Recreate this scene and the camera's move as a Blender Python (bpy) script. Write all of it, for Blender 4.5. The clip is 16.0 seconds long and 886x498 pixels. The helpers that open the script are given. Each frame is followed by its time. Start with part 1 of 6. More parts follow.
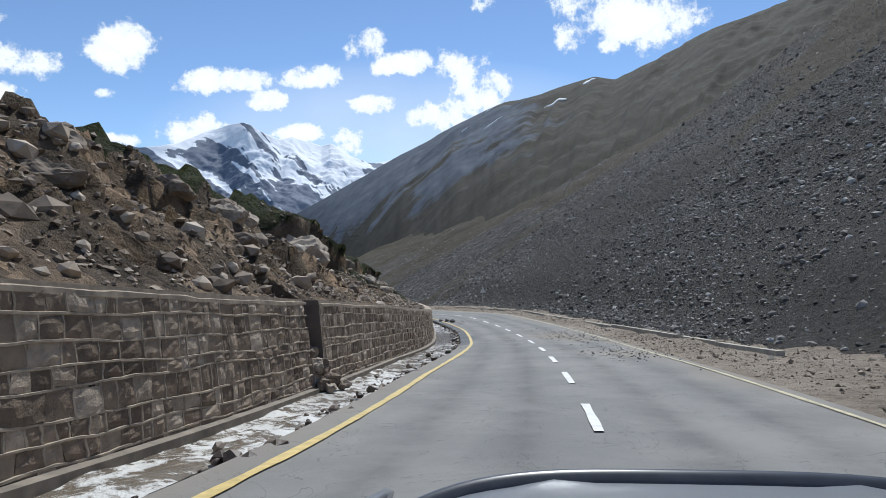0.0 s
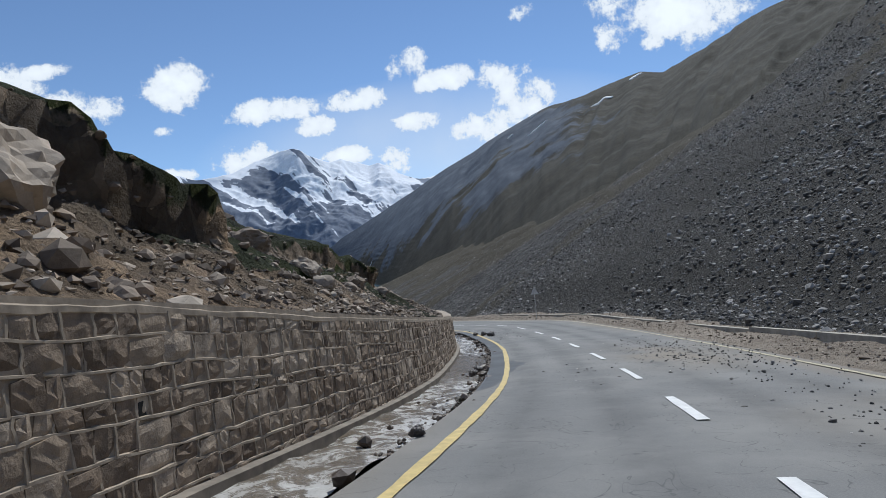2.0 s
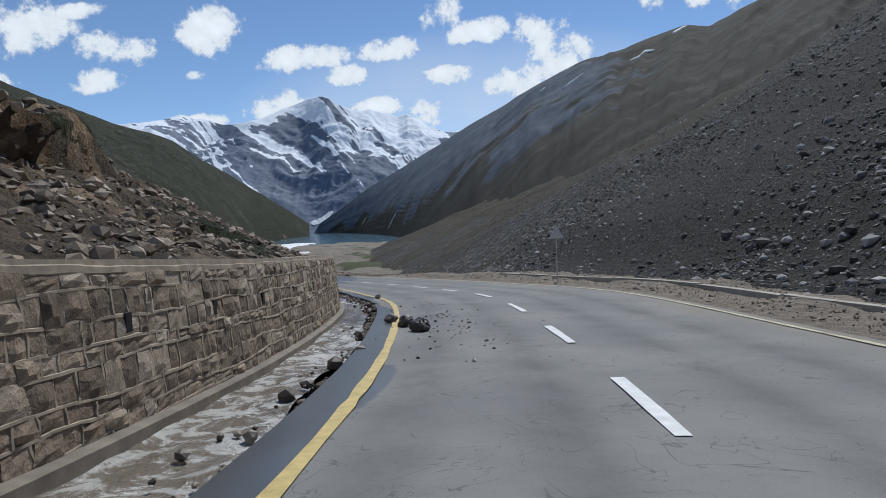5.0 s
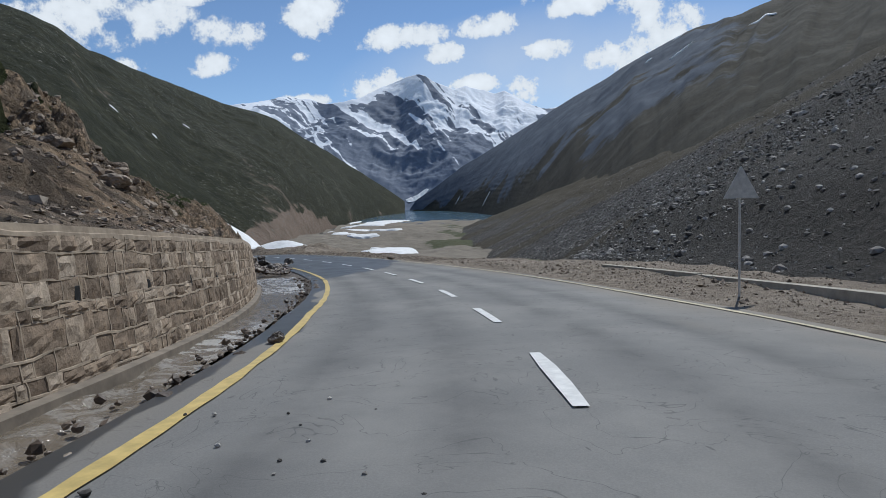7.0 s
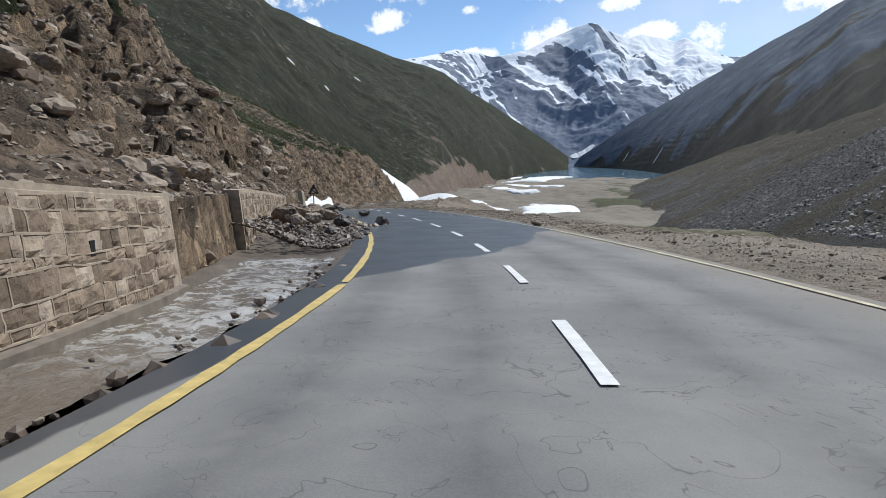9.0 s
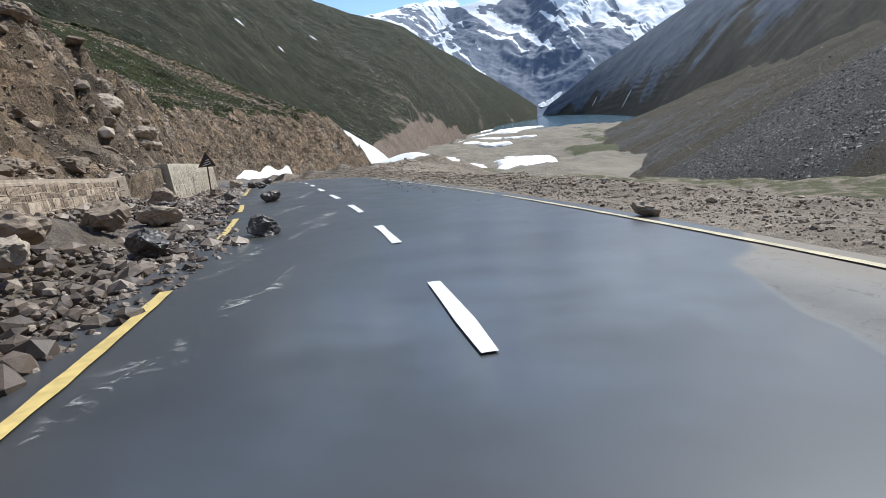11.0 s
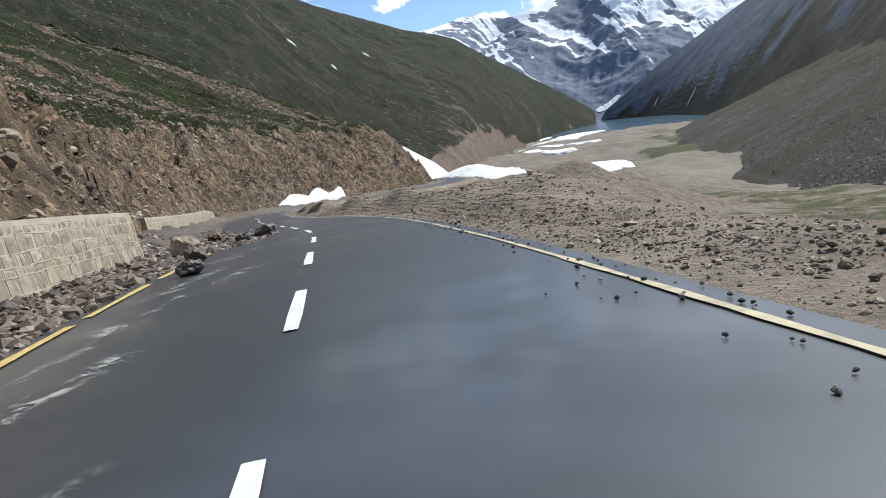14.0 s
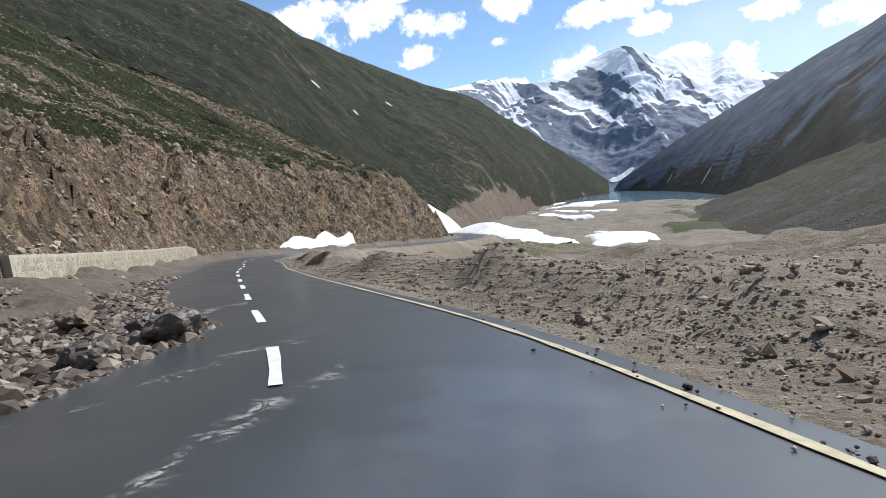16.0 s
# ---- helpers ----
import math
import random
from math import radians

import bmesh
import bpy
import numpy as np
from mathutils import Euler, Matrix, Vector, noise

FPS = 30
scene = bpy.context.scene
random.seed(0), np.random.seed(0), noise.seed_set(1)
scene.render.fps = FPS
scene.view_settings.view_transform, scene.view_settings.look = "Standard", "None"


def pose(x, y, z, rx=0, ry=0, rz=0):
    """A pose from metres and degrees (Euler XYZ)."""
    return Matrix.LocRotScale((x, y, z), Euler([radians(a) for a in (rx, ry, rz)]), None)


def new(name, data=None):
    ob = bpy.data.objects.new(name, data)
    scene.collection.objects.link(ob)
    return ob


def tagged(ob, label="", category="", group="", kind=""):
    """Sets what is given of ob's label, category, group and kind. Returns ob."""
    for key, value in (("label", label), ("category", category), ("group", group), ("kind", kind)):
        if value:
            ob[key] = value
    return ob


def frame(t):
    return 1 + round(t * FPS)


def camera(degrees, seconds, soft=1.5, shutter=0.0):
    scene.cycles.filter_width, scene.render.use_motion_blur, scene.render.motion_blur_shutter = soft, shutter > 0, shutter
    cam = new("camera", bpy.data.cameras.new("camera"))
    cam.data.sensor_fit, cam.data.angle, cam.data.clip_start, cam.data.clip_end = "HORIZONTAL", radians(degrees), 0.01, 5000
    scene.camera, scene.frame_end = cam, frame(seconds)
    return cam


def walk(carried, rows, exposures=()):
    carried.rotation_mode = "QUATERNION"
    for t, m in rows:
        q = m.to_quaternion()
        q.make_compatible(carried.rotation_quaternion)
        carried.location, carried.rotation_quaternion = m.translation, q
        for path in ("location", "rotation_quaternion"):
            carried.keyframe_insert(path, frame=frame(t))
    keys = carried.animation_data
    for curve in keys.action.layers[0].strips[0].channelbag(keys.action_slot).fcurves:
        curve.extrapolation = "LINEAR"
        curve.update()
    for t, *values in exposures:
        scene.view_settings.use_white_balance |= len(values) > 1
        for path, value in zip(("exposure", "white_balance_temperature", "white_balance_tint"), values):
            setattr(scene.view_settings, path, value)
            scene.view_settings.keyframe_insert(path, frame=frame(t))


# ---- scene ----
EXPO = ((0.0, 0.05, 5890, 7), (1.0, -0.08, 5840, 7), (1.5, -0.15, 5840, 7), (4.0, -0.28, 5790, 7), (6.5, -0.38, 5890, 7), (7.0, -0.36, 5890, 7), (7.5, -0.14, 5940, 7), (8.0, -0.12, 5990, 7), (10.5, 0.4, 6040, 7), (11.0, 0.42, 6040, 7), (12.0, 0.2, 6090, 7), (13.0, 0.18, 6140, 7), (14.5, 0.38, 6190, 7), (16.0, 0.36, 6190, 7))
cam = camera(70.95, 16.0, soft=0.6)
walk(cam, [
    (0.0, pose(0.06, 0.10, 0.00, 89.84, 1.25, 0.22)),
    (0.5, pose(0.55, 4.28, -0.46, 92.55, 3.40, 3.15)),
    (1.0, pose(0.83, 7.93, -0.99, 91.27, 2.59, 5.14)),
    (1.5, pose(1.15, 11.85, -1.45, 89.99, 3.78, 5.27)),
    (2.0, pose(1.38, 15.87, -1.81, 91.25, 4.89, 5.15)),
    (2.5, pose(1.64, 19.83, -2.24, 93.73, 4.11, 6.79)),
    (3.0, pose(1.92, 23.93, -2.70, 91.93, 2.38, 7.47)),
    (3.5, pose(2.09, 28.12, -3.22, 89.97, 1.67, 8.42)),
    (4.0, pose(2.27, 32.54, -3.56, 88.72, 2.55, 7.12)),
    (4.5, pose(2.54, 36.68, -3.86, 87.87, 2.66, 6.86)),
    (5.0, pose(2.76, 40.71, -4.17, 87.32, 2.29, 7.50)),
    (5.5, pose(2.80, 44.72, -4.48, 86.95, 1.72, 8.90)),
    (6.0, pose(2.64, 48.73, -4.75, 86.62, 1.24, 10.91)),
    (6.5, pose(2.32, 52.70, -4.98, 86.23, 1.15, 13.41)),
    (7.0, pose(1.87, 56.58, -5.16, 85.64, 1.74, 16.24)),
    (7.5, pose(1.13, 60.48, -5.39, 85.08, 2.58, 20.44)),
    (8.0, pose(-0.09, 64.49, -5.63, 84.17, 1.07, 24.54)),
    (8.5, pose(-1.66, 68.28, -5.95, 83.07, 0.46, 28.19)),
    (9.0, pose(-3.47, 71.99, -6.24, 81.88, 0.57, 31.07)),
    (9.5, pose(-5.43, 75.62, -6.51, 80.68, 1.21, 32.83)),
    (10.0, pose(-7.49, 79.20, -6.75, 79.56, 2.21, 33.15)),
    (10.5, pose(-9.63, 82.75, -6.97, 78.61, 3.38, 31.69)),
    (11.0, pose(-11.83, 86.27, -7.17, 77.93, 4.54, 28.12)),
    (11.5, pose(-14.09, 89.73, -7.34, 81.64, 3.78, 27.73)),
    (12.0, pose(-16.43, 93.03, -7.56, 82.42, 4.92, 28.72)),
    (12.5, pose(-19.02, 96.41, -7.74, 82.49, 6.20, 30.26)),
    (13.0, pose(-21.68, 99.76, -7.93, 82.41, 6.02, 31.84)),
    (13.5, pose(-24.29, 102.79, -8.14, 80.69, 7.36, 31.42)),
    (14.0, pose(-26.94, 105.65, -8.30, 79.60, 7.85, 33.09)),
    (14.5, pose(-29.62, 108.47, -8.48, 82.08, 6.68, 33.72)),
    (15.0, pose(-32.45, 111.35, -8.66, 82.71, 4.56, 34.04)),
    (15.5, pose(-35.21, 114.06, -8.96, 83.92, 3.28, 35.57)),
    (16.0, pose(-38.25, 117.10, -9.21, 84.73, 2.69, 34.19)),
], exposures=EXPO)
# world, sun ---------------------------------------------------------------
SUN_AZ, SUN_EL = -11.0, 51.0       # degrees, azimuth turned left of +y
world = bpy.data.worlds.new("sky_world")
scene.world = world
world.use_nodes = True


def build_sky(nt):
    nt.nodes.clear()
    N, K = nt.nodes, nt.links

    def math_node(op, a, b=None, c=None):
        n = N.new("ShaderNodeMath")
        n.operation = op
        for i, v in enumerate((a, b, c)):
            if v is None:
                continue
            if isinstance(v, (int, float)):
                n.inputs[i].default_value = v
            else:
                K.new(v, n.inputs[i])
        return n.outputs[0]

    sky = N.new("ShaderNodeTexSky")
    sky.sky_type = "NISHITA"
    sky.sun_disc = False
    sky.sun_elevation = radians(SUN_EL)
    sky.sun_rotation = radians(-SUN_AZ)
    sky.altitude = 2600
    sky.air_density = 1.0
    sky.dust_density = 0.05
    sky.ozone_density = 1.2
    co = N.new("ShaderNodeTexCoord")
    sep = N.new("ShaderNodeSeparateXYZ")
    K.new(co.outputs["Generated"], sep.inputs[0])
    y = math_node("MAXIMUM", sep.outputs["Y"], 0.05)
    px = math_node("DIVIDE", sep.outputs["X"], y)
    pz = math_node("DIVIDE", sep.outputs["Z"], y)
    ns = N.new("ShaderNodeTexNoise")
    ns.inputs["Scale"].default_value = 19.0
    ns.inputs["Detail"].default_value = 8.0
    ns.inputs["Roughness"].default_value = 0.68
    K.new(co.outputs["Generated"], ns.inputs["Vector"])
    best = None
    for bank in (BANK_WEST, BANK_MIDDLE, BANK_EAST, BANK_FAR_WEST):
        for cx, cz, a, b in bank:
            u = math_node("MULTIPLY", math_node("SUBTRACT", px, cx), 1 / (a * 1.15))
            v = math_node("MULTIPLY", math_node("SUBTRACT", pz, cz), 1 / (b * 1.25))
            d = math_node("SUBTRACT", 1.0, math_node("MULTIPLY_ADD", u, u, math_node("MULTIPLY", v, v)))
            best = d if best is None else math_node("MAXIMUM", best, d)
    best = math_node("MAXIMUM", best, -1.2)
    lump = math_node("MULTIPLY", math_node("SUBTRACT", ns.outputs["Fac"], 0.5), 5.0)
    dens = math_node("ADD", best, lump)
    mr = N.new("ShaderNodeMapRange")
    mr.interpolation_type = "SMOOTHSTEP"
    mr.inputs["From Min"].default_value = 0.05
    mr.inputs["From Max"].default_value = 0.75
    K.new(dens, mr.inputs["Value"])
    ahead = math_node("GREATER_THAN", sep.outputs["Y"], 0.06)
    mask = math_node("MULTIPLY", mr.outputs[0], ahead)
    # thin veil near the far peak
    ve = N.new("ShaderNodeTexNoise")
    ve.inputs["Scale"].default_value = 5.0
    ve.inputs["Detail"].default_value = 5.0
    K.new(co.outputs["Generated"], ve.inputs["Vector"])
    u = math_node("MULTIPLY", math_node("SUBTRACT", px, -0.08), 1 / 0.42)
    v = math_node("MULTIPLY", math_node("SUBTRACT", pz, 0.19), 1 / 0.12)
    hz = math_node("SUBTRACT", 1.0, math_node("MULTIPLY_ADD", u, u, math_node("MULTIPLY", v, v)))
    hz = math_node("MULTIPLY", math_node("MAXIMUM", hz, 0.0), math_node("MULTIPLY", ve.outputs["Fac"], 0.75))
    hz = math_node("MULTIPLY", hz, ahead)
    mask = math_node("MAXIMUM", mask, hz)
    # scattered cumulus over the rest of the sky
    up = math_node("MULTIPLY", math_node("SUBTRACT", 1.0, ahead), math_node("GREATER_THAN", sep.outputs["Z"], 0.0))
    oth = N.new("ShaderNodeMapRange")
    oth.inputs["From Min"].default_value = 0.56
    oth.inputs["From Max"].default_value = 0.66
    K.new(ve.outputs["Fac"], oth.inputs["Value"])
    mask = math_node("MAXIMUM", mask, math_node("MULTIPLY", oth.outputs[0], up))
    shade = N.new("ShaderNodeMapRange")
    shade.inputs["From Min"].default_value = 0.2
    shade.inputs["From Max"].default_value = 1.5
    shade.inputs["To Min"].default_value = CLOUD_LIGHT * 0.8
    shade.inputs["To Max"].default_value = CLOUD_LIGHT
    K.new(dens, shade.inputs["Value"])
    white = N.new("ShaderNodeMix")
    white.data_type = "RGBA"
    white.blend_type = "MULTIPLY"
    white.inputs["Factor"].default_value = 1.0
    white.inputs["A"].default_value = (0.98, 0.99, 1.0, 1)
    K.new(shade.outputs[0], white.inputs["B"])
    mix = N.new("ShaderNodeMix")
    mix.data_type = "RGBA"
    mix.clamp_result = False
    K.new(mask, mix.inputs["Factor"])
    K.new(sky.outputs[0], mix.inputs["A"])
    K.new(white.outputs["Result"], mix.inputs["B"])
    bg = N.new("ShaderNodeBackground")
    bg.inputs["Strength"].default_value = SKY_STRENGTH
    K.new(mix.outputs["Result"], bg.inputs["Color"])
    out = N.new("ShaderNodeOutputWorld")
    K.new(bg.outputs[0], out.inputs[0])


SKY_STRENGTH, CLOUD_LIGHT = 0.125, 9.0
# cumulus: across, up, half width, half height on the plane one unit ahead
BANK_WEST = ((-0.882, 0.367, 0.107, 0.046), (-0.694, 0.314, 0.08, 0.027), (-0.729, 0.266, 0.049, 0.022), (-0.755, 0.386, 0.044, 0.013),
             (-0.519, 0.336, 0.059, 0.039), (-0.542, 0.259, 0.021, 0.008), (-0.349, 0.276, 0.073, 0.019), (-0.277, 0.241, 0.038, 0.015))
BANK_MIDDLE = ((-0.2, 0.275, 0.052, 0.017), (-0.119, 0.325, 0.032, 0.023), (-0.051, 0.297, 0.067, 0.018), (0.016, 0.294, 0.048, 0.022),
               (0.063, 0.257, 0.048, 0.042), (0.009, 0.216, 0.06, 0.027), (-0.113, 0.231, 0.037, 0.014), (-0.153, 0.178, 0.03, 0.025),
               (-0.391, 0.2, 0.074, 0.026), (-0.231, 0.189, 0.047, 0.014))
BANK_EAST = ((0.31, 0.36, 0.135, 0.05), (0.075, 0.39, 0.024, 0.013), (0.272, 0.316, 0.025, 0.018), (0.042, 0.272, 0.026, 0.022))
BANK_FAR_WEST = ((-1.049, 0.375, 0.188, 0.046), (-0.914, 0.273, 0.046, 0.019), (-1.206, 0.402, 0.088, 0.033), (-0.554, 0.179, 0.068, 0.013))
build_sky(world.node_tree)
sun = new("sun", bpy.data.lights.new("sun", "SUN"))
sun.data.energy, sun.data.angle, sun.data.color = 4.2, radians(0.53), (1.0, 0.95, 0.87)
_a, _e = radians(SUN_AZ), radians(SUN_EL)
SUN_DIR = Vector((-math.sin(_a) * math.cos(_e), math.cos(_a) * math.cos(_e), math.sin(_e)))
sun.matrix_world = Matrix.Translation((60, 60, 80)) @ SUN_DIR.to_track_quat("Z", "Y").to_matrix().to_4x4()
tagged(sun, "bright high mountain sun", "sun", kind="structure")


# materials ----------------------------------------------------------------
def material(name, rough=0.9, metal=0.0, spec=0.4):
    m = bpy.data.materials.new(name)
    m.use_nodes = True
    b = m.node_tree.nodes["Principled BSDF"]
    b.inputs["Roughness"].default_value = rough
    b.inputs["Metallic"].default_value = metal
    b.inputs["Specular IOR Level"].default_value = spec
    return m, m.node_tree, b


def noise_node(nt, scale, detail=6.0, rough=0.6, vec=None, dist=0.0):
    n = nt.nodes.new("ShaderNodeTexNoise")
    n.inputs["Scale"].default_value = scale
    n.inputs["Detail"].default_value = detail
    n.inputs["Roughness"].default_value = rough
    n.inputs["Distortion"].default_value = dist
    if vec is None:
        vec = nt.nodes.new("ShaderNodeNewGeometry").outputs["Position"]
    nt.links.new(vec, n.inputs["Vector"])
    return n.outputs["Fac"]


def ramp(nt, fac, stops):
    r = nt.nodes.new("ShaderNodeValToRGB")
    el = r.color_ramp.elements
    while len(el) < len(stops):
        el.new(0.5)
    for e, (p, c) in zip(el, stops):
        e.position, e.color = p, (*c, 1)
    nt.links.new(fac, r.inputs[0])
    return r.outputs[0]


def mixc(nt, fac, a, b, blend="MIX"):
    m = nt.nodes.new("ShaderNodeMix")
    m.data_type, m.blend_type = "RGBA", blend
    for sock, v in (("Factor", fac), ("A", a), ("B", b)):
        if isinstance(v, tuple):
            m.inputs[sock].default_value = (*v, 1)
        elif isinstance(v, (int, float)):
            m.inputs[sock].default_value = v
        else:
            nt.links.new(v, m.inputs[sock])
    return m.outputs["Result"]


def steps(nt, fac, lo, hi, a=0.0, b=1.0):
    m = nt.nodes.new("ShaderNodeMapRange")
    m.interpolation_type = "SMOOTHSTEP"
    for k, v in zip(("From Min", "From Max", "To Min", "To Max"), (lo, hi, a, b)):
        m.inputs[k].default_value = v
    nt.links.new(fac, m.inputs["Value"])
    return m.outputs[0]


def calc(nt, op, a, b):
    m = nt.nodes.new("ShaderNodeMath")
    m.operation = op
    for i, v in enumerate((a, b)):
        if isinstance(v, (int, float)):
            m.inputs[i].default_value = v
        else:
            nt.links.new(v, m.inputs[i])
    return m.outputs[0]


def bump(nt, bsdf, height, dist, strength=0.6):
    b = nt.nodes.new("ShaderNodeBump")
    b.inputs["Distance"].default_value = dist
    b.inputs["Strength"].default_value = strength
    nt.links.new(height, b.inputs["Height"])
    nt.links.new(b.outputs[0], bsdf.inputs["Normal"])


def attr(nt, name):
    a = nt.nodes.new("ShaderNodeAttribute")
    a.attribute_name = name
    return a.outputs["Fac"]


def pick_random(nt, islands=True):
    if islands:
        return nt.nodes.new("ShaderNodeNewGeometry").outputs["Random Per Island"]
    return nt.nodes.new("ShaderNodeObjectInfo").outputs["Random"]


def bank_material():
    """Cut earth and rock: blocks of brown, tan, orange and grey, with turf by the vertex value 'grass'."""
    m, nt, b = material("brown_debris", 0.95, spec=0.2)
    pos = nt.nodes.new("ShaderNodeNewGeometry").outputs["Position"]
    warp = nt.nodes.new("ShaderNodeVectorMath")
    warp.operation = "MULTIPLY_ADD"
    nz = nt.nodes.new("ShaderNodeTexNoise")
    nz.inputs["Scale"].default_value, nz.inputs["Detail"].default_value = 0.8, 5
    nt.links.new(pos, nz.inputs["Vector"])
    nt.links.new(nz.outputs["Color"], warp.inputs[0])
    warp.inputs[1].default_value = (1.2, 1.2, 1.2)
    nt.links.new(pos, warp.inputs[2])

    def cells(scale):
        v = nt.nodes.new("ShaderNodeTexVoronoi")
        v.inputs["Scale"].default_value = scale
        nt.links.new(warp.outputs[0], v.inputs["Vector"])
        sep = nt.nodes.new("ShaderNodeSeparateColor")
        nt.links.new(v.outputs["Color"], sep.inputs[0])
        return sep.outputs[0], v.outputs["Distance"]

    big, _ = cells(0.7)
    small, dist = cells(1.9)
    fine = noise_node(nt, 1.5, 9, 0.7)
    hue = noise_node(nt, 0.09, 5, 0.6)
    base = ramp(nt, hue, [(0.32, (0.225, 0.186, 0.144)), (0.46, (0.205, 0.158, 0.113)), (0.58, (0.275, 0.205, 0.138)), (0.7, (0.265, 0.228, 0.187))])
    c = mixc(nt, 1.0, base, ramp(nt, big, [(0.0, (0.6, 0.6, 0.6)), (0.5, (1.0, 0.98, 0.95)), (1.0, (1.5, 1.45, 1.4))]), "MULTIPLY")
    c = mixc(nt, 1.0, c, ramp(nt, small, [(0.0, (0.65, 0.65, 0.66)), (0.6, (1.0, 1.0, 1.0)), (1.0, (1.55, 1.5, 1.45))]), "MULTIPLY")
    c = mixc(nt, 1.0, c, ramp(nt, fine, [(0.25, (0.45, 0.43, 0.4)), (0.5, (1.0, 1.0, 1.0)), (0.75, (1.6, 1.6, 1.6))]), "MULTIPLY")
    g = calc(nt, "ADD", attr(nt, "grass"), calc(nt, "MULTIPLY", calc(nt, "SUBTRACT", noise_node(nt, 0.7, 7, 0.72), 0.5), 1.7))
    gc = ramp(nt, noise_node(nt, 2.0, 8, 0.75), [(0.25, (0.016, 0.021, 0.007)), (0.5, (0.034, 0.042, 0.014)), (0.75, (0.09, 0.086, 0.04))])
    gc = mixc(nt, 1.0, gc, ramp(nt, noise_node(nt, 0.12, 4, 0.6), [(0.35, (0.75, 0.7, 0.75)), (0.65, (1.2, 1.25, 1.0))]), "MULTIPLY")
    nt.links.new(mixc(nt, steps(nt, g, 0.4, 0.6), c, gc), b.inputs["Base Color"])
    h = calc(nt, "ADD", fine, calc(nt, "MULTIPLY", noise_node(nt, 11.0, 5, 0.7), 0.4))
    h = calc(nt, "ADD", h, calc(nt, "MULTIPLY", calc(nt, "ADD", small, calc(nt, "MULTIPLY", dist, -1.2)), 0.35))
    bump(nt, b, h, 1.0, 0.9)
    return m


def ground_material(name, stops, scale, coarse=0.05, grass=None, relief=0.3, rough=0.95, speck=None):
    """Stony ground: two scales of colour, optional grass by the vertex value 'grass'."""
    m, nt, b = material(name, rough, spec=0.2)
    fine = noise_node(nt, scale, 8, 0.7)
    big = noise_node(nt, coarse, 4, 0.6)
    c = ramp(nt, fine, stops)
    c = mixc(nt, steps(nt, big, 0.3, 0.7, 0.0, 0.55), c, ramp(nt, big, [(0.3, tuple(v * 0.55 for v in stops[0][1])), (0.7, stops[-1][1])]))
    if grass:
        g = calc(nt, "ADD", attr(nt, "grass"), calc(nt, "MULTIPLY", calc(nt, "SUBTRACT", noise_node(nt, scale * 0.35, 6, 0.7), 0.5), 1.6))
        gc = ramp(nt, noise_node(nt, scale * 1.1, 8, 0.75), [(0.25, grass[0]), (0.5, grass[1]), (0.75, grass[2])])
        c = mixc(nt, steps(nt, g, 0.38, 0.62), c, gc)
    if speck:
        k = noise_node(nt, speck[0], 4, 0.75)
        k = calc(nt, "ADD", k, calc(nt, "MULTIPLY", calc(nt, "SUBTRACT", big, 0.5), 0.35))
        c = mixc(nt, steps(nt, k, speck[1], speck[1] + 0.05), c, speck[2])
    nt.links.new(c, b.inputs["Base Color"])
    bump(nt, b, calc(nt, "ADD", fine, calc(nt, "MULTIPLY", noise_node(nt, scale * 4.3, 5, 0.7), 0.45)), relief, 0.9)
    return m


def stone_material(name, stops, scale=3.0, islands=True, rough=0.85, relief=0.05):
    m, nt, b = material(name, rough, spec=0.3)
    c = ramp(nt, pick_random(nt, islands), stops)
    n = noise_node(nt, scale, 7, 0.65)
    c = mixc(nt, 1.0, c, ramp(nt, n, [(0.25, (0.55, 0.55, 0.55)), (0.5, (1, 1, 1)), (0.8, (1.35, 1.3, 1.25))]), "MULTIPLY")
    nt.links.new(c, b.inputs["Base Color"])
    bump(nt, b, n, relief, 0.7)
    return m


def plain_material(name, colour, rough=0.6, metal=0.0, spec=0.4, vary=0.15, scale=8.0, relief=0.004):
    m, nt, b = material(name, rough, metal, spec)
    n = noise_node(nt, scale, 6, 0.6)
    lo, hi = tuple(v * (1 - vary) for v in colour), tuple(min(1, v * (1 + vary)) for v in colour)
    nt.links.new(ramp(nt, n, [(0.3, lo), (0.7, hi)]), b.inputs["Base Color"])
    if relief:
        bump(nt, b, n, relief, 0.4)
    return m


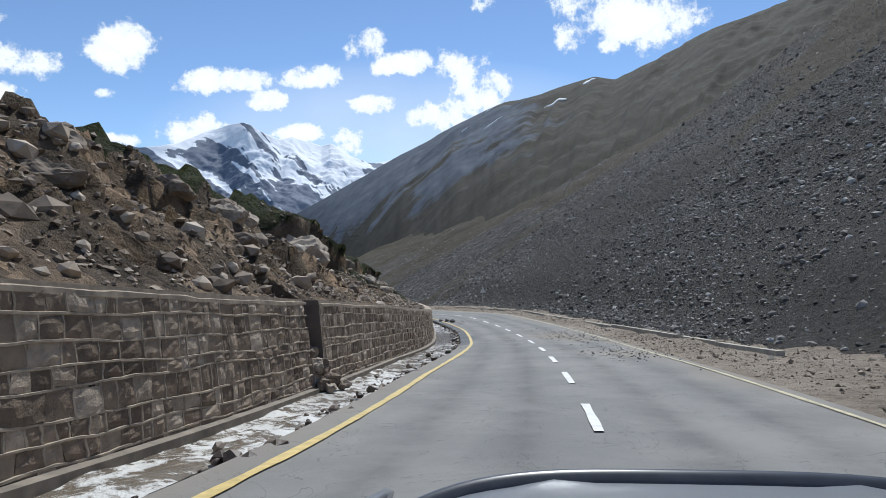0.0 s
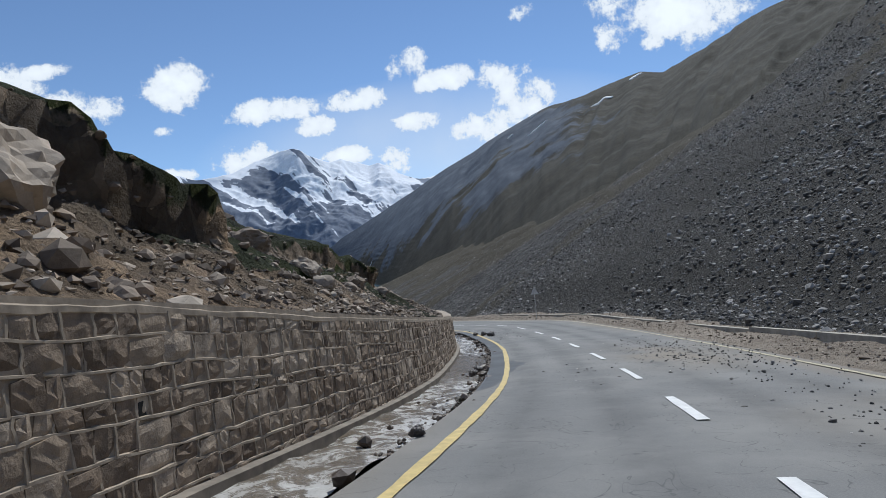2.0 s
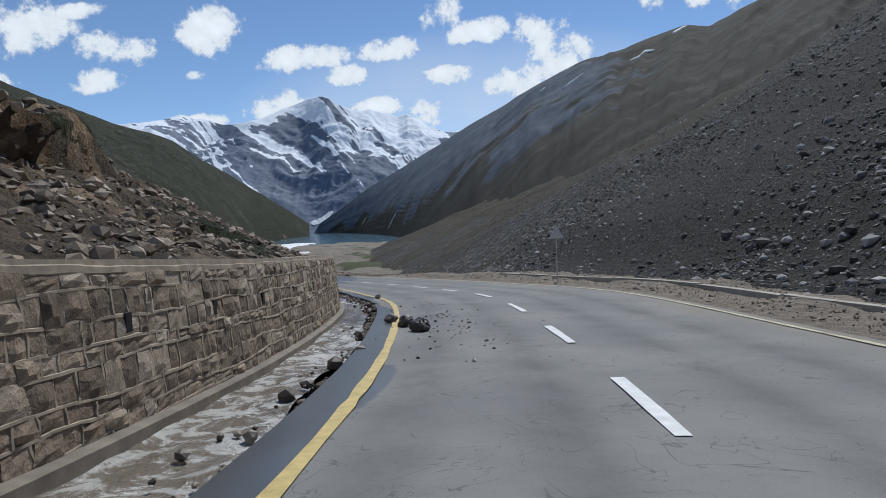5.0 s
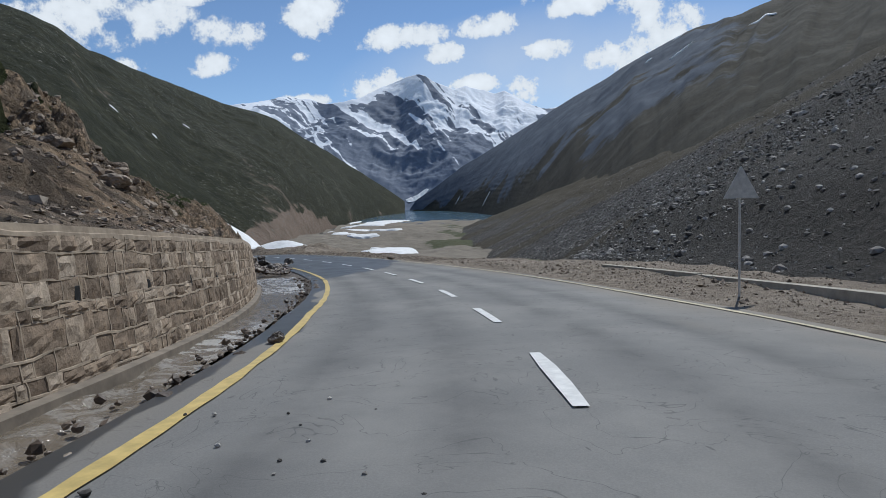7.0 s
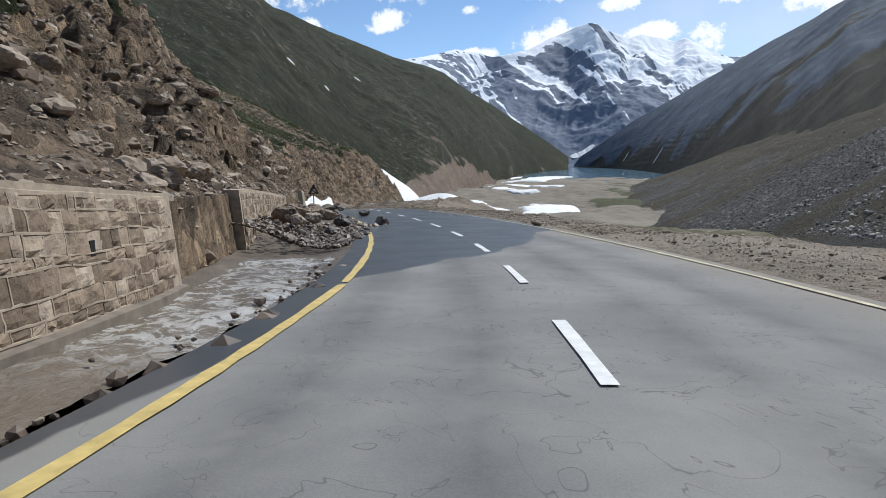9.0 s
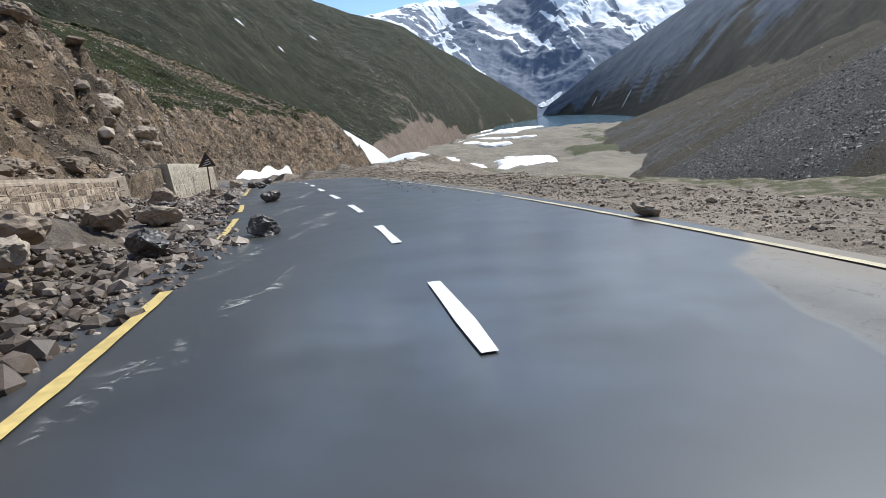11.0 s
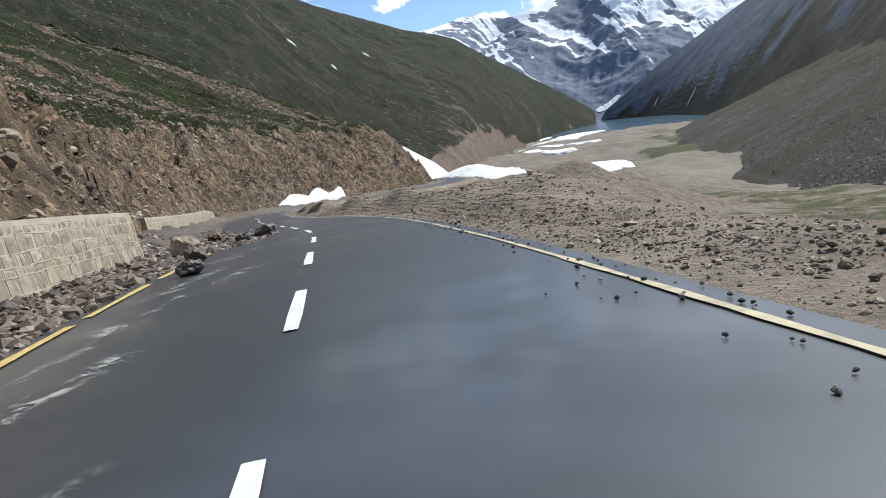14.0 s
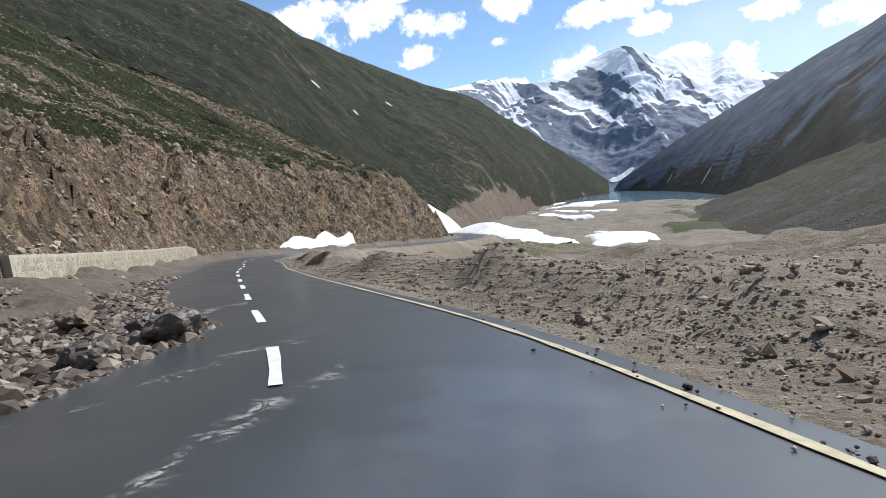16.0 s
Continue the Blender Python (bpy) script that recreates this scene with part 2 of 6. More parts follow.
def asphalt_material():
    m, nt, b = material("asphalt", 0.85, spec=0.4)
    wet = calc(nt, "ADD", attr(nt, "wet"), calc(nt, "MULTIPLY", calc(nt, "SUBTRACT", noise_node(nt, 0.45, 5, 0.6), 0.5), 0.55))
    wet = steps(nt, wet, 0.42, 0.58)
    grain = noise_node(nt, 60, 4, 0.7)
    wear = noise_node(nt, 0.35, 5, 0.65)
    dry = ramp(nt, grain, [(0.2, (0.13, 0.128, 0.122)), (0.8, (0.225, 0.22, 0.21))])
    dry = mixc(nt, steps(nt, wear, 0.35, 0.7, 0.0, 0.65), dry, (0.275, 0.264, 0.242))
    crack = noise_node(nt, 0.9, 3, 0.55, dist=1.4)
    dry = mixc(nt, steps(nt, calc(nt, "ABSOLUTE", calc(nt, "SUBTRACT", crack, 0.5), 0.0), 0.0, 0.006, 0.55, 0.0), dry, (0.05, 0.05, 0.05))
    dark = ramp(nt, wear, [(0.3, (0.04, 0.041, 0.04)), (0.7, (0.06, 0.06, 0.057))])
    dry = mixc(nt, calc(nt, "MULTIPLY", attr(nt, "wheel"), steps(nt, noise_node(nt, 0.8, 5, 0.7), 0.3, 0.7, 0.2, 0.75)), dry, (0.085, 0.084, 0.082))
    dust = attr(nt, "dust")
    dry = mixc(nt, dust, dry, (0.24, 0.205, 0.16))
    nt.links.new(mixc(nt, wet, dry, dark), b.inputs["Base Color"])
    nt.links.new(calc(nt, "SUBTRACT", 0.85, calc(nt, "MULTIPLY", wet, 0.4)), b.inputs["Roughness"])
    nt.links.new(calc(nt, "MULTIPLY", wet, steps(nt, noise_node(nt, 0.7, 5, 0.65), 0.3, 0.7, 0.25, 0.7)), b.inputs["Coat Weight"])
    b.inputs["Coat Roughness"].default_value = 0.2
    bump(nt, b, calc(nt, "MULTIPLY", grain, calc(nt, "SUBTRACT", 1.0, calc(nt, "MULTIPLY", wet, 0.8))), 0.006, 0.35)
    return m


def water_material(name, colour, foam, rough=0.08, scale=1.0, relief=0.05, amount=(0.44, 0.57)):
    m, nt, b = material(name, rough, spec=0.5)
    n = noise_node(nt, 1.6 * scale, 7, 0.7, dist=0.8)
    k = steps(nt, n, *amount)
    f = calc(nt, "MULTIPLY", k, attr(nt, "foam")) if foam else 0.0
    col = ramp(nt, noise_node(nt, 0.6 * scale, 4, 0.5), [(0.3, tuple(v * 0.8 for v in colour)), (0.7, colour)])
    nt.links.new(mixc(nt, f, col, (0.68, 0.67, 0.64)), b.inputs["Base Color"])
    if foam:
        nt.links.new(calc(nt, "ADD", rough, calc(nt, "MULTIPLY", f, 0.6)), b.inputs["Roughness"])
    bump(nt, b, noise_node(nt, 5 * scale, 5, 0.6, dist=0.5), relief, 0.8)
    return m


def foam_material():
    """Wisps of foam on running water, clear between them."""
    m, nt, b = material("foam_wisps", 0.6, spec=0.3)
    n = noise_node(nt, 5.0, 7, 0.72, dist=1.6)
    n = calc(nt, "ADD", n, calc(nt, "MULTIPLY", calc(nt, "SUBTRACT", noise_node(nt, 1.3, 4, 0.6, dist=0.8), 0.5), 0.8))
    k = calc(nt, "MULTIPLY", steps(nt, n, 0.5, 0.68), attr(nt, "foam"))
    b.inputs["Base Color"].default_value = (0.6, 0.59, 0.55, 1)
    clear = nt.nodes.new("ShaderNodeBsdfTransparent")
    mix = nt.nodes.new("ShaderNodeMixShader")
    nt.links.new(k, mix.inputs[0])
    nt.links.new(clear.outputs[0], mix.inputs[1])
    nt.links.new(b.outputs[0], mix.inputs[2])
    out = next(q for q in nt.nodes if q.type == "OUTPUT_MATERIAL")
    nt.links.new(mix.outputs[0], out.inputs["Surface"])
    return m


def snowy_material():
    m, nt, b = material("hazed_snowy_rock", 0.85, spec=0.2)
    geo = nt.nodes.new("ShaderNodeNewGeometry")
    sep = nt.nodes.new("ShaderNodeSeparateXYZ")
    nt.links.new(geo.outputs["Normal"], sep.inputs[0])
    cover = calc(nt, "ADD", attr(nt, "snow"), calc(nt, "MULTIPLY", calc(nt, "SUBTRACT", sep.outputs["Z"], 0.72), 0.7))
    stretch = nt.nodes.new("ShaderNodeMapping")
    stretch.inputs["Scale"].default_value = (1.0, 0.6, 0.5)
    stretch.inputs["Rotation"].default_value = (0, radians(38), 0)
    nt.links.new(geo.outputs["Position"], stretch.inputs["Vector"])
    streak = noise_node(nt, 0.006, 5, 0.55, stretch.outputs[0], 0.6)
    cover = calc(nt, "ADD", cover, calc(nt, "MULTIPLY", calc(nt, "SUBTRACT", streak, 0.5), 0.9))
    # pale blue rock: the air's haze over the far peaks is mixed in here
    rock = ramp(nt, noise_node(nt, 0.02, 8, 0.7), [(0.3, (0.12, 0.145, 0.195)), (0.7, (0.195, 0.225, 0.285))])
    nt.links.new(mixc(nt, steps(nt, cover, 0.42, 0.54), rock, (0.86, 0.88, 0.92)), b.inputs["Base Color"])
    bump(nt, b, noise_node(nt, 0.012, 7, 0.65), 10.0, 0.4)
    return m


MAT = {
    "asphalt": asphalt_material(),
    "scree": ground_material("dark_scree", [(0.3, (0.032, 0.03, 0.027)), (0.5, (0.06, 0.055, 0.048)), (0.75, (0.12, 0.11, 0.096))], 2.4, 0.03,
                             ((0.036, 0.029, 0.018), (0.06, 0.049, 0.031), (0.1, 0.083, 0.057)), 0.5),
    "bank": bank_material(),
    "gravel": ground_material("road_gravel", [(0.28, (0.13, 0.104, 0.078)), (0.5, (0.26, 0.214, 0.165)), (0.75, (0.43, 0.365, 0.29))], 2.6, 0.15,
                              ((0.07, 0.075, 0.03), (0.1, 0.1, 0.05), (0.16, 0.14, 0.09)), 0.2),
    "mud": ground_material("wet_mud", [(0.28, (0.06, 0.046, 0.034)), (0.5, (0.125, 0.099, 0.074)), (0.75, (0.25, 0.205, 0.158))], 2.6, 0.15, None, 0.15, 0.55),
    "valley": ground_material("valley_gravel", [(0.3, (0.15, 0.13, 0.102)), (0.5, (0.225, 0.195, 0.155)), (0.75, (0.33, 0.29, 0.235))], 0.09, 0.012,
                              ((0.05, 0.06, 0.028), (0.075, 0.08, 0.04), (0.11, 0.1, 0.06)), 2.0),
    "green": ground_material("green_mountain", [(0.3, (0.13, 0.095, 0.072)), (0.5, (0.22, 0.165, 0.125)), (0.75, (0.3, 0.235, 0.185))], 0.06, 0.006,
                             ((0.013, 0.0155, 0.007), (0.026, 0.0285, 0.013), (0.066, 0.062, 0.033)), 6.0, speck=(0.3, 0.6, (0.2, 0.185, 0.155))),
    # rock stops lightened and blued: distance haze is put into the base colour
    "hazy_slate": ground_material("slate_mountain", [(0.3, (0.045, 0.058, 0.083)), (0.5, (0.07, 0.087, 0.117)), (0.75, (0.11, 0.13, 0.16))], 0.03, 0.004,
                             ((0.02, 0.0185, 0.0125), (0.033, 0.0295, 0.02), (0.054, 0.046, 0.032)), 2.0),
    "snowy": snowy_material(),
    "snow": plain_material("old_snow", (0.8, 0.8, 0.79), 0.7, vary=0.12, scale=0.3, relief=0.2),
    "mortar": plain_material("wall_mortar", (0.38, 0.31, 0.235), 0.95, vary=0.3, scale=5.0, relief=0.03),
    "wallstone": stone_material("wall_stone", [(0.0, (0.16, 0.12, 0.087)), (0.35, (0.255, 0.193, 0.139)), (0.7, (0.345, 0.27, 0.198)), (1.0, (0.5, 0.41, 0.318))], 5.0, False, 0.9, 0.06),
    "wallstones": stone_material("wall_stones", [(0.0, (0.16, 0.12, 0.087)), (0.35, (0.255, 0.193, 0.139)), (0.7, (0.345, 0.27, 0.198)), (1.0, (0.5, 0.41, 0.318))], 5.0, True, 0.9, 0.06),
    "palestone": stone_material("pale_wall_stones", [(0.0, (0.3, 0.255, 0.195)), (0.5, (0.385, 0.335, 0.255)), (1.0, (0.46, 0.41, 0.325))], 4.0, True),
    "palewall": plain_material("pale_plaster", (0.47, 0.42, 0.33), 0.9, vary=0.25, scale=1.6, relief=0.02),
    "footing": plain_material("muddy_footing", (0.2, 0.168, 0.132), 0.8, vary=0.35, scale=3.0, relief=0.02),
    "concrete": plain_material("concrete", (0.4, 0.365, 0.3), 0.9, vary=0.25, scale=2.5, relief=0.01),
    "darkstones": stone_material("scree_stones", [(0.0, (0.05, 0.047, 0.043)), (0.35, (0.12, 0.111, 0.1)), (0.7, (0.27, 0.25, 0.225)), (1.0, (0.56, 0.525, 0.48))], 2.0),
    "brownstones": stone_material("debris_stones", [(0.0, (0.13, 0.1, 0.075)), (0.5, (0.27, 0.212, 0.158)), (0.85, (0.4, 0.328, 0.252)), (1.0, (0.54, 0.465, 0.375))], 2.0),
    "wetstones": stone_material("wet_stones", [(0.0, (0.06, 0.044, 0.033)), (0.5, (0.13, 0.098, 0.073)), (0.85, (0.23, 0.18, 0.138)), (1.0, (0.38, 0.315, 0.25))], 3.0, True, 0.5),
    "boulder": stone_material("boulder_stone", [(0.0, (0.165, 0.128, 0.095)), (0.5, (0.275, 0.217, 0.163)), (1.0, (0.4, 0.335, 0.265))], 2.5, False, 0.85, 0.04),
    "wetboulder": stone_material("wet_boulder", [(0.0, (0.06, 0.054, 0.05)), (1.0, (0.15, 0.125, 0.105))], 2.5, False, 0.45, 0.03),
    "yellow": plain_material("yellow_paint", (0.56, 0.42, 0.15), 0.6, vary=0.22, scale=6.0),
    "paleyellow": plain_material("dusty_yellow_paint", (0.47, 0.41, 0.27), 0.7, vary=0.3, scale=4.0),
    "white": plain_material("white_paint", (0.7, 0.69, 0.66), 0.6, vary=0.15, scale=6.0),
    "torrent": water_material("torrent_water", (0.2, 0.165, 0.125), True, 0.1, 1.6, 0.06),
    "sheet": foam_material(),
    "lake": water_material("lake_water", (0.11, 0.2, 0.265), False, 0.12, 0.02, 0.3),
    "rust": plain_material("rusted_steel", (0.12, 0.075, 0.05), 0.75, 0.3, vary=0.35, scale=20),
    "signback": plain_material("pale_sheet_steel", (0.62, 0.61, 0.58), 0.5, 0.0, vary=0.2, scale=10),
    "signdark": plain_material("sign_black", (0.05, 0.045, 0.045), 0.6, vary=0.2),
    "silver": plain_material("silver_car_paint", (0.42, 0.44, 0.47), 0.28, 0.75, 0.5, 0.06, 3.0, 0.0),
    "trim": plain_material("dark_tinted_plastic", (0.055, 0.057, 0.064), 0.3, 0.0, 0.5, 0.2, 12.0, 0.0),
    "rubber": plain_material("black_rubber", (0.018, 0.018, 0.018), 0.55, 0.0, 0.4, 0.2, 30.0, 0.001),
    "dash": plain_material("grained_grey_dashboard", (0.075, 0.077, 0.082), 0.5, 0.0, 0.45, 0.12, 260.0, 0.0012),
    "pillar": plain_material("beige_pillar_trim", (0.32, 0.28, 0.22), 0.7, 0.0, 0.3, 0.08, 20.0, 0.0005),
    "chrome": plain_material("steel_rim", (0.5, 0.5, 0.5), 0.3, 0.9, 0.5, 0.1, 10.0, 0.0),
}


# geometry helpers ----------------------------------------------------------
def hash2(ix, iy, seed):
    h = (ix.astype(np.int64) * 374761393 + iy.astype(np.int64) * 668265263 + seed * 974634777) & 0x7FFFFFFF
    h = ((h ^ (h >> 13)) * 1274126177) & 0x7FFFFFFF
    return ((h ^ (h >> 16)) & 0xFFFF) / 65535.0


def value_noise(x, y, seed=0):
    ix, iy = np.floor(x), np.floor(y)
    u, v = x - ix, y - iy
    u, v = u * u * (3 - 2 * u), v * v * (3 - 2 * v)
    a, b = hash2(ix, iy, seed), hash2(ix + 1, iy, seed)
    c, d = hash2(ix, iy + 1, seed), hash2(ix + 1, iy + 1, seed)
    return (a * (1 - u) + b * u) * (1 - v) + (c * (1 - u) + d * u) * v - 0.5


def fbm(x, y, seed=0, octaves=5, gain=0.5, ridged=False):
    x, y = np.asarray(x, float), np.asarray(y, float)
    total, amp, f = np.zeros(np.broadcast(x, y).shape), 1.0, 1.0
    for k in range(octaves):
        n = value_noise(x * f + 17.3 * k, y * f - 9.1 * k, seed + k)
        total += amp * ((0.25 - np.abs(n)) * 2 if ridged else n)
        amp, f = amp * gain, f * 2.03
    return total


def facets(x, y, seed=0):
    """Angular blocks: each cell of a scattered net has its own height and tilt; about -0.5 to 0.5."""
    x, y = np.broadcast_arrays(np.asarray(x, float), np.asarray(y, float))
    ix, iy = np.floor(x), np.floor(y)
    best, out = np.full(x.shape, 9.0), np.zeros(x.shape)
    for i in (-1, 0, 1):
        for j in (-1, 0, 1):
            a, b = ix + i, iy + j
            dx, dy = x - a - hash2(a, b, seed), y - b - hash2(a, b, seed + 1)
            d = dx * dx + dy * dy
            h = hash2(a, b, seed + 2) - 0.5 + dx * (hash2(a, b, seed + 3) - 0.5) * 1.3 + dy * (hash2(a, b, seed + 4) - 0.5) * 1.3
            out = np.where(d < best, h, out)
            best = np.minimum(best, d)
    return out


def smooth(v, a, b):
    t = np.clip((np.asarray(v, float) - a) / (b - a), 0, 1)  # b may lie below a
    return t * t * (3 - 2 * t)


def mesh_object(name, verts, faces, mat, parent=None, label="", values=None, soft=True):
    me = bpy.data.meshes.new(name)
    me.from_pydata([tuple(v) for v in verts], [], [tuple(int(i) for i in f) for f in faces])
    for key, arr in (values or {}).items():
        me.attributes.new(key, "FLOAT", "POINT").data.foreach_set("value", np.asarray(arr, np.float32).ravel())
    if soft:
        me.polygons.foreach_set("use_smooth", [True] * len(me.polygons))
    me.materials.append(MAT[mat] if isinstance(mat, str) else mat)
    me.update()
    ob = new(name, me)
    if parent is not None:
        ob.parent = parent
    return tagged(ob, label)


def grid_faces(n, m):
    i = np.arange(n - 1)[:, None] * m + np.arange(m - 1)[None]
    i = i.ravel()
    return np.stack([i, i + 1, i + m + 1, i + m], 1)


TERRAIN = []
LAND = ("ground", "snow_mountain", "green_mountain", "slate_mountain", "hillside", "scree_slope", "road_shoulder")


def sheet(name, P, mat, flip=False, **kw):
    """P: an n x m x 3 grid of points."""
    n, m = P.shape[:2]
    f = grid_faces(n, m)
    if name in LAND:
        TERRAIN.append((P.reshape(-1, 3), f))
    return mesh_object(name, P.reshape(-1, 3), f[:, ::-1] if flip else f, mat, **kw)


def part(name, bm, mat, parent, label=""):
    me = bpy.data.meshes.new(name)
    bm.to_mesh(me)
    bm.free()
    me.materials.append(MAT[mat] if isinstance(mat, str) else mat)
    ob = new(name, me)
    ob.parent = parent
    return tagged(ob, label)


def box_into(bm, m, sx, sy, sz, bevel=0.0):
    g = bmesh.ops.create_cube(bm, size=1.0, matrix=m @ Matrix.Diagonal((sx, sy, sz, 1)))
    if bevel:
        ed = list({e for v in g["verts"] for e in v.link_edges})
        bmesh.ops.bevel(bm, geom=ed, offset=bevel, segments=2, affect="EDGES", profile=0.6)


def cyl_into(bm, a, b, r, seg=12, r2=None):
    a, b = Vector(a), Vector(b)
    d = b - a
    m = Matrix.Translation((a + b) / 2) @ d.to_track_quat("Z", "Y").to_matrix().to_4x4()
    bmesh.ops.create_cone(bm, cap_ends=True, segments=seg, radius1=r, radius2=r if r2 is None else r2, depth=d.length, matrix=m)


# the road's line -----------------------------------------------------------
ROAD = np.array([(-3.4, -34, 1.6), (-2.6, -22, 0.6), (-1.5, -12, -0.4), (0.1, -2, -1.3), (1.97, 7.98, -2.41), (3.29, 18.67, -3.53), (4.15, 29.61, -4.66),
                 (4.13, 40.35, -5.53), (3.45, 51, -6.27), (1.49, 61.66, -6.84), (-2.3, 71.65, -7.58), (-7.4, 81, -8.2),
                 (-13.44, 89.74, -8.75), (-20.4, 97.95, -9.23), (-27.96, 105.8, -9.73), (-35.67, 113.8, -10.32), (-43.26, 121.25, -11.06),
                 (-51.5, 127.4, -11.8), (-61, 134.4, -12.7), (-71, 141.9, -13.6), (-79.5, 149, -14.4), (-90.5, 157.6, -15.35), (-99, 167.5, -16.2),
                 (-107.5, 182, -17.4), (-115.5, 197, -18.7), (-123, 212, -20.0), (-129, 229, -21.3), (-134, 249.5, -22.5), (-137.5, 269, -23.5), (-142.5, 287, -24.2), (-153, 302, -24.8), (-174, 312, -25.2)])


def spline(knots, n):
    P = np.vstack([2 * knots[0] - knots[1], knots, 2 * knots[-1] - knots[-2]])
    out = []
    for i in range(1, len(P) - 2):
        a, b, c, d = P[i - 1:i + 3]
        for u in np.arange(n) / n:
            out.append(0.5 * (2 * b + (c - a) * u + (2 * a - 5 * b + 4 * c - d) * u * u + (3 * b - a - 3 * c + d) * u ** 3))
    out.append(knots[-1])
    return np.array(out)


LINE = spline(ROAD, 24)
S_ALL = np.concatenate([[0], np.cumsum(np.linalg.norm(np.diff(LINE[:, :2], axis=0), axis=1))])
S0 = S_ALL[int(np.argmin(np.linalg.norm(LINE[:, :2] - np.array([-1.6, -14]), axis=1)))]
S_ALL = S_ALL - S0
S_MIN, S_MAX = float(S_ALL[0]), float(S_ALL[-1])


def road_at(s):
    """Centre points and left-hand normals at the stations s."""
    s = np.asarray(s, float)
    p = np.stack([np.interp(s, S_ALL, LINE[:, k]) for k in range(3)], -1)
    a = np.stack([np.interp(s - 1.5, S_ALL, LINE[:, k]) for k in range(2)], -1)
    b = np.stack([np.interp(s + 1.5, S_ALL, LINE[:, k]) for k in range(2)], -1)
    t = b - a
    t = t / np.maximum(np.linalg.norm(t, axis=-1, keepdims=True), 1e-6)
    return p, np.stack([-t[..., 1], t[..., 0]], -1)


def on_road(s, lat, h=0.0):
    """World points at station s, lat metres to the left, h above the road."""
    s, lat, h = np.broadcast_arrays(np.asarray(s, float), np.asarray(lat, float), np.asarray(h, float))
    p, n = road_at(s)
    out = p.copy()
    out[..., :2] += n * lat[..., None]
    out[..., 2] += h
    return out


def left_edge(s):
    return np.interp(s, [-20, 30, 45, 57, 70, 85, 98, 110, 126, 134, 150, 200], [3.5, 3.5, 2.95, 2.8, 3.2, 3.45, 2.95, 3.0, 3.0, 3.2, 3.25, 3.0])


def right_edge(s):
    return np.interp(s, [-20, 38, 53, 75, 95, 125, 150, 172, 200], [-3.9, -3.9, -4.2, -4.4, -4.2, -3.7, -3.25, -3.0, -3.0])


def wall_line(s):
    return np.interp(s, [-20, 36, 48, 58, 74, 84, 97, 110, 128, 131, 150.5, 154, 175, 240], [5.55, 5.5, 5.0, 4.9, 4.95, 5.15, 5.6, 6.9, 6.8, 5.6, 5.25, 6.6, 6.9, 7.0])


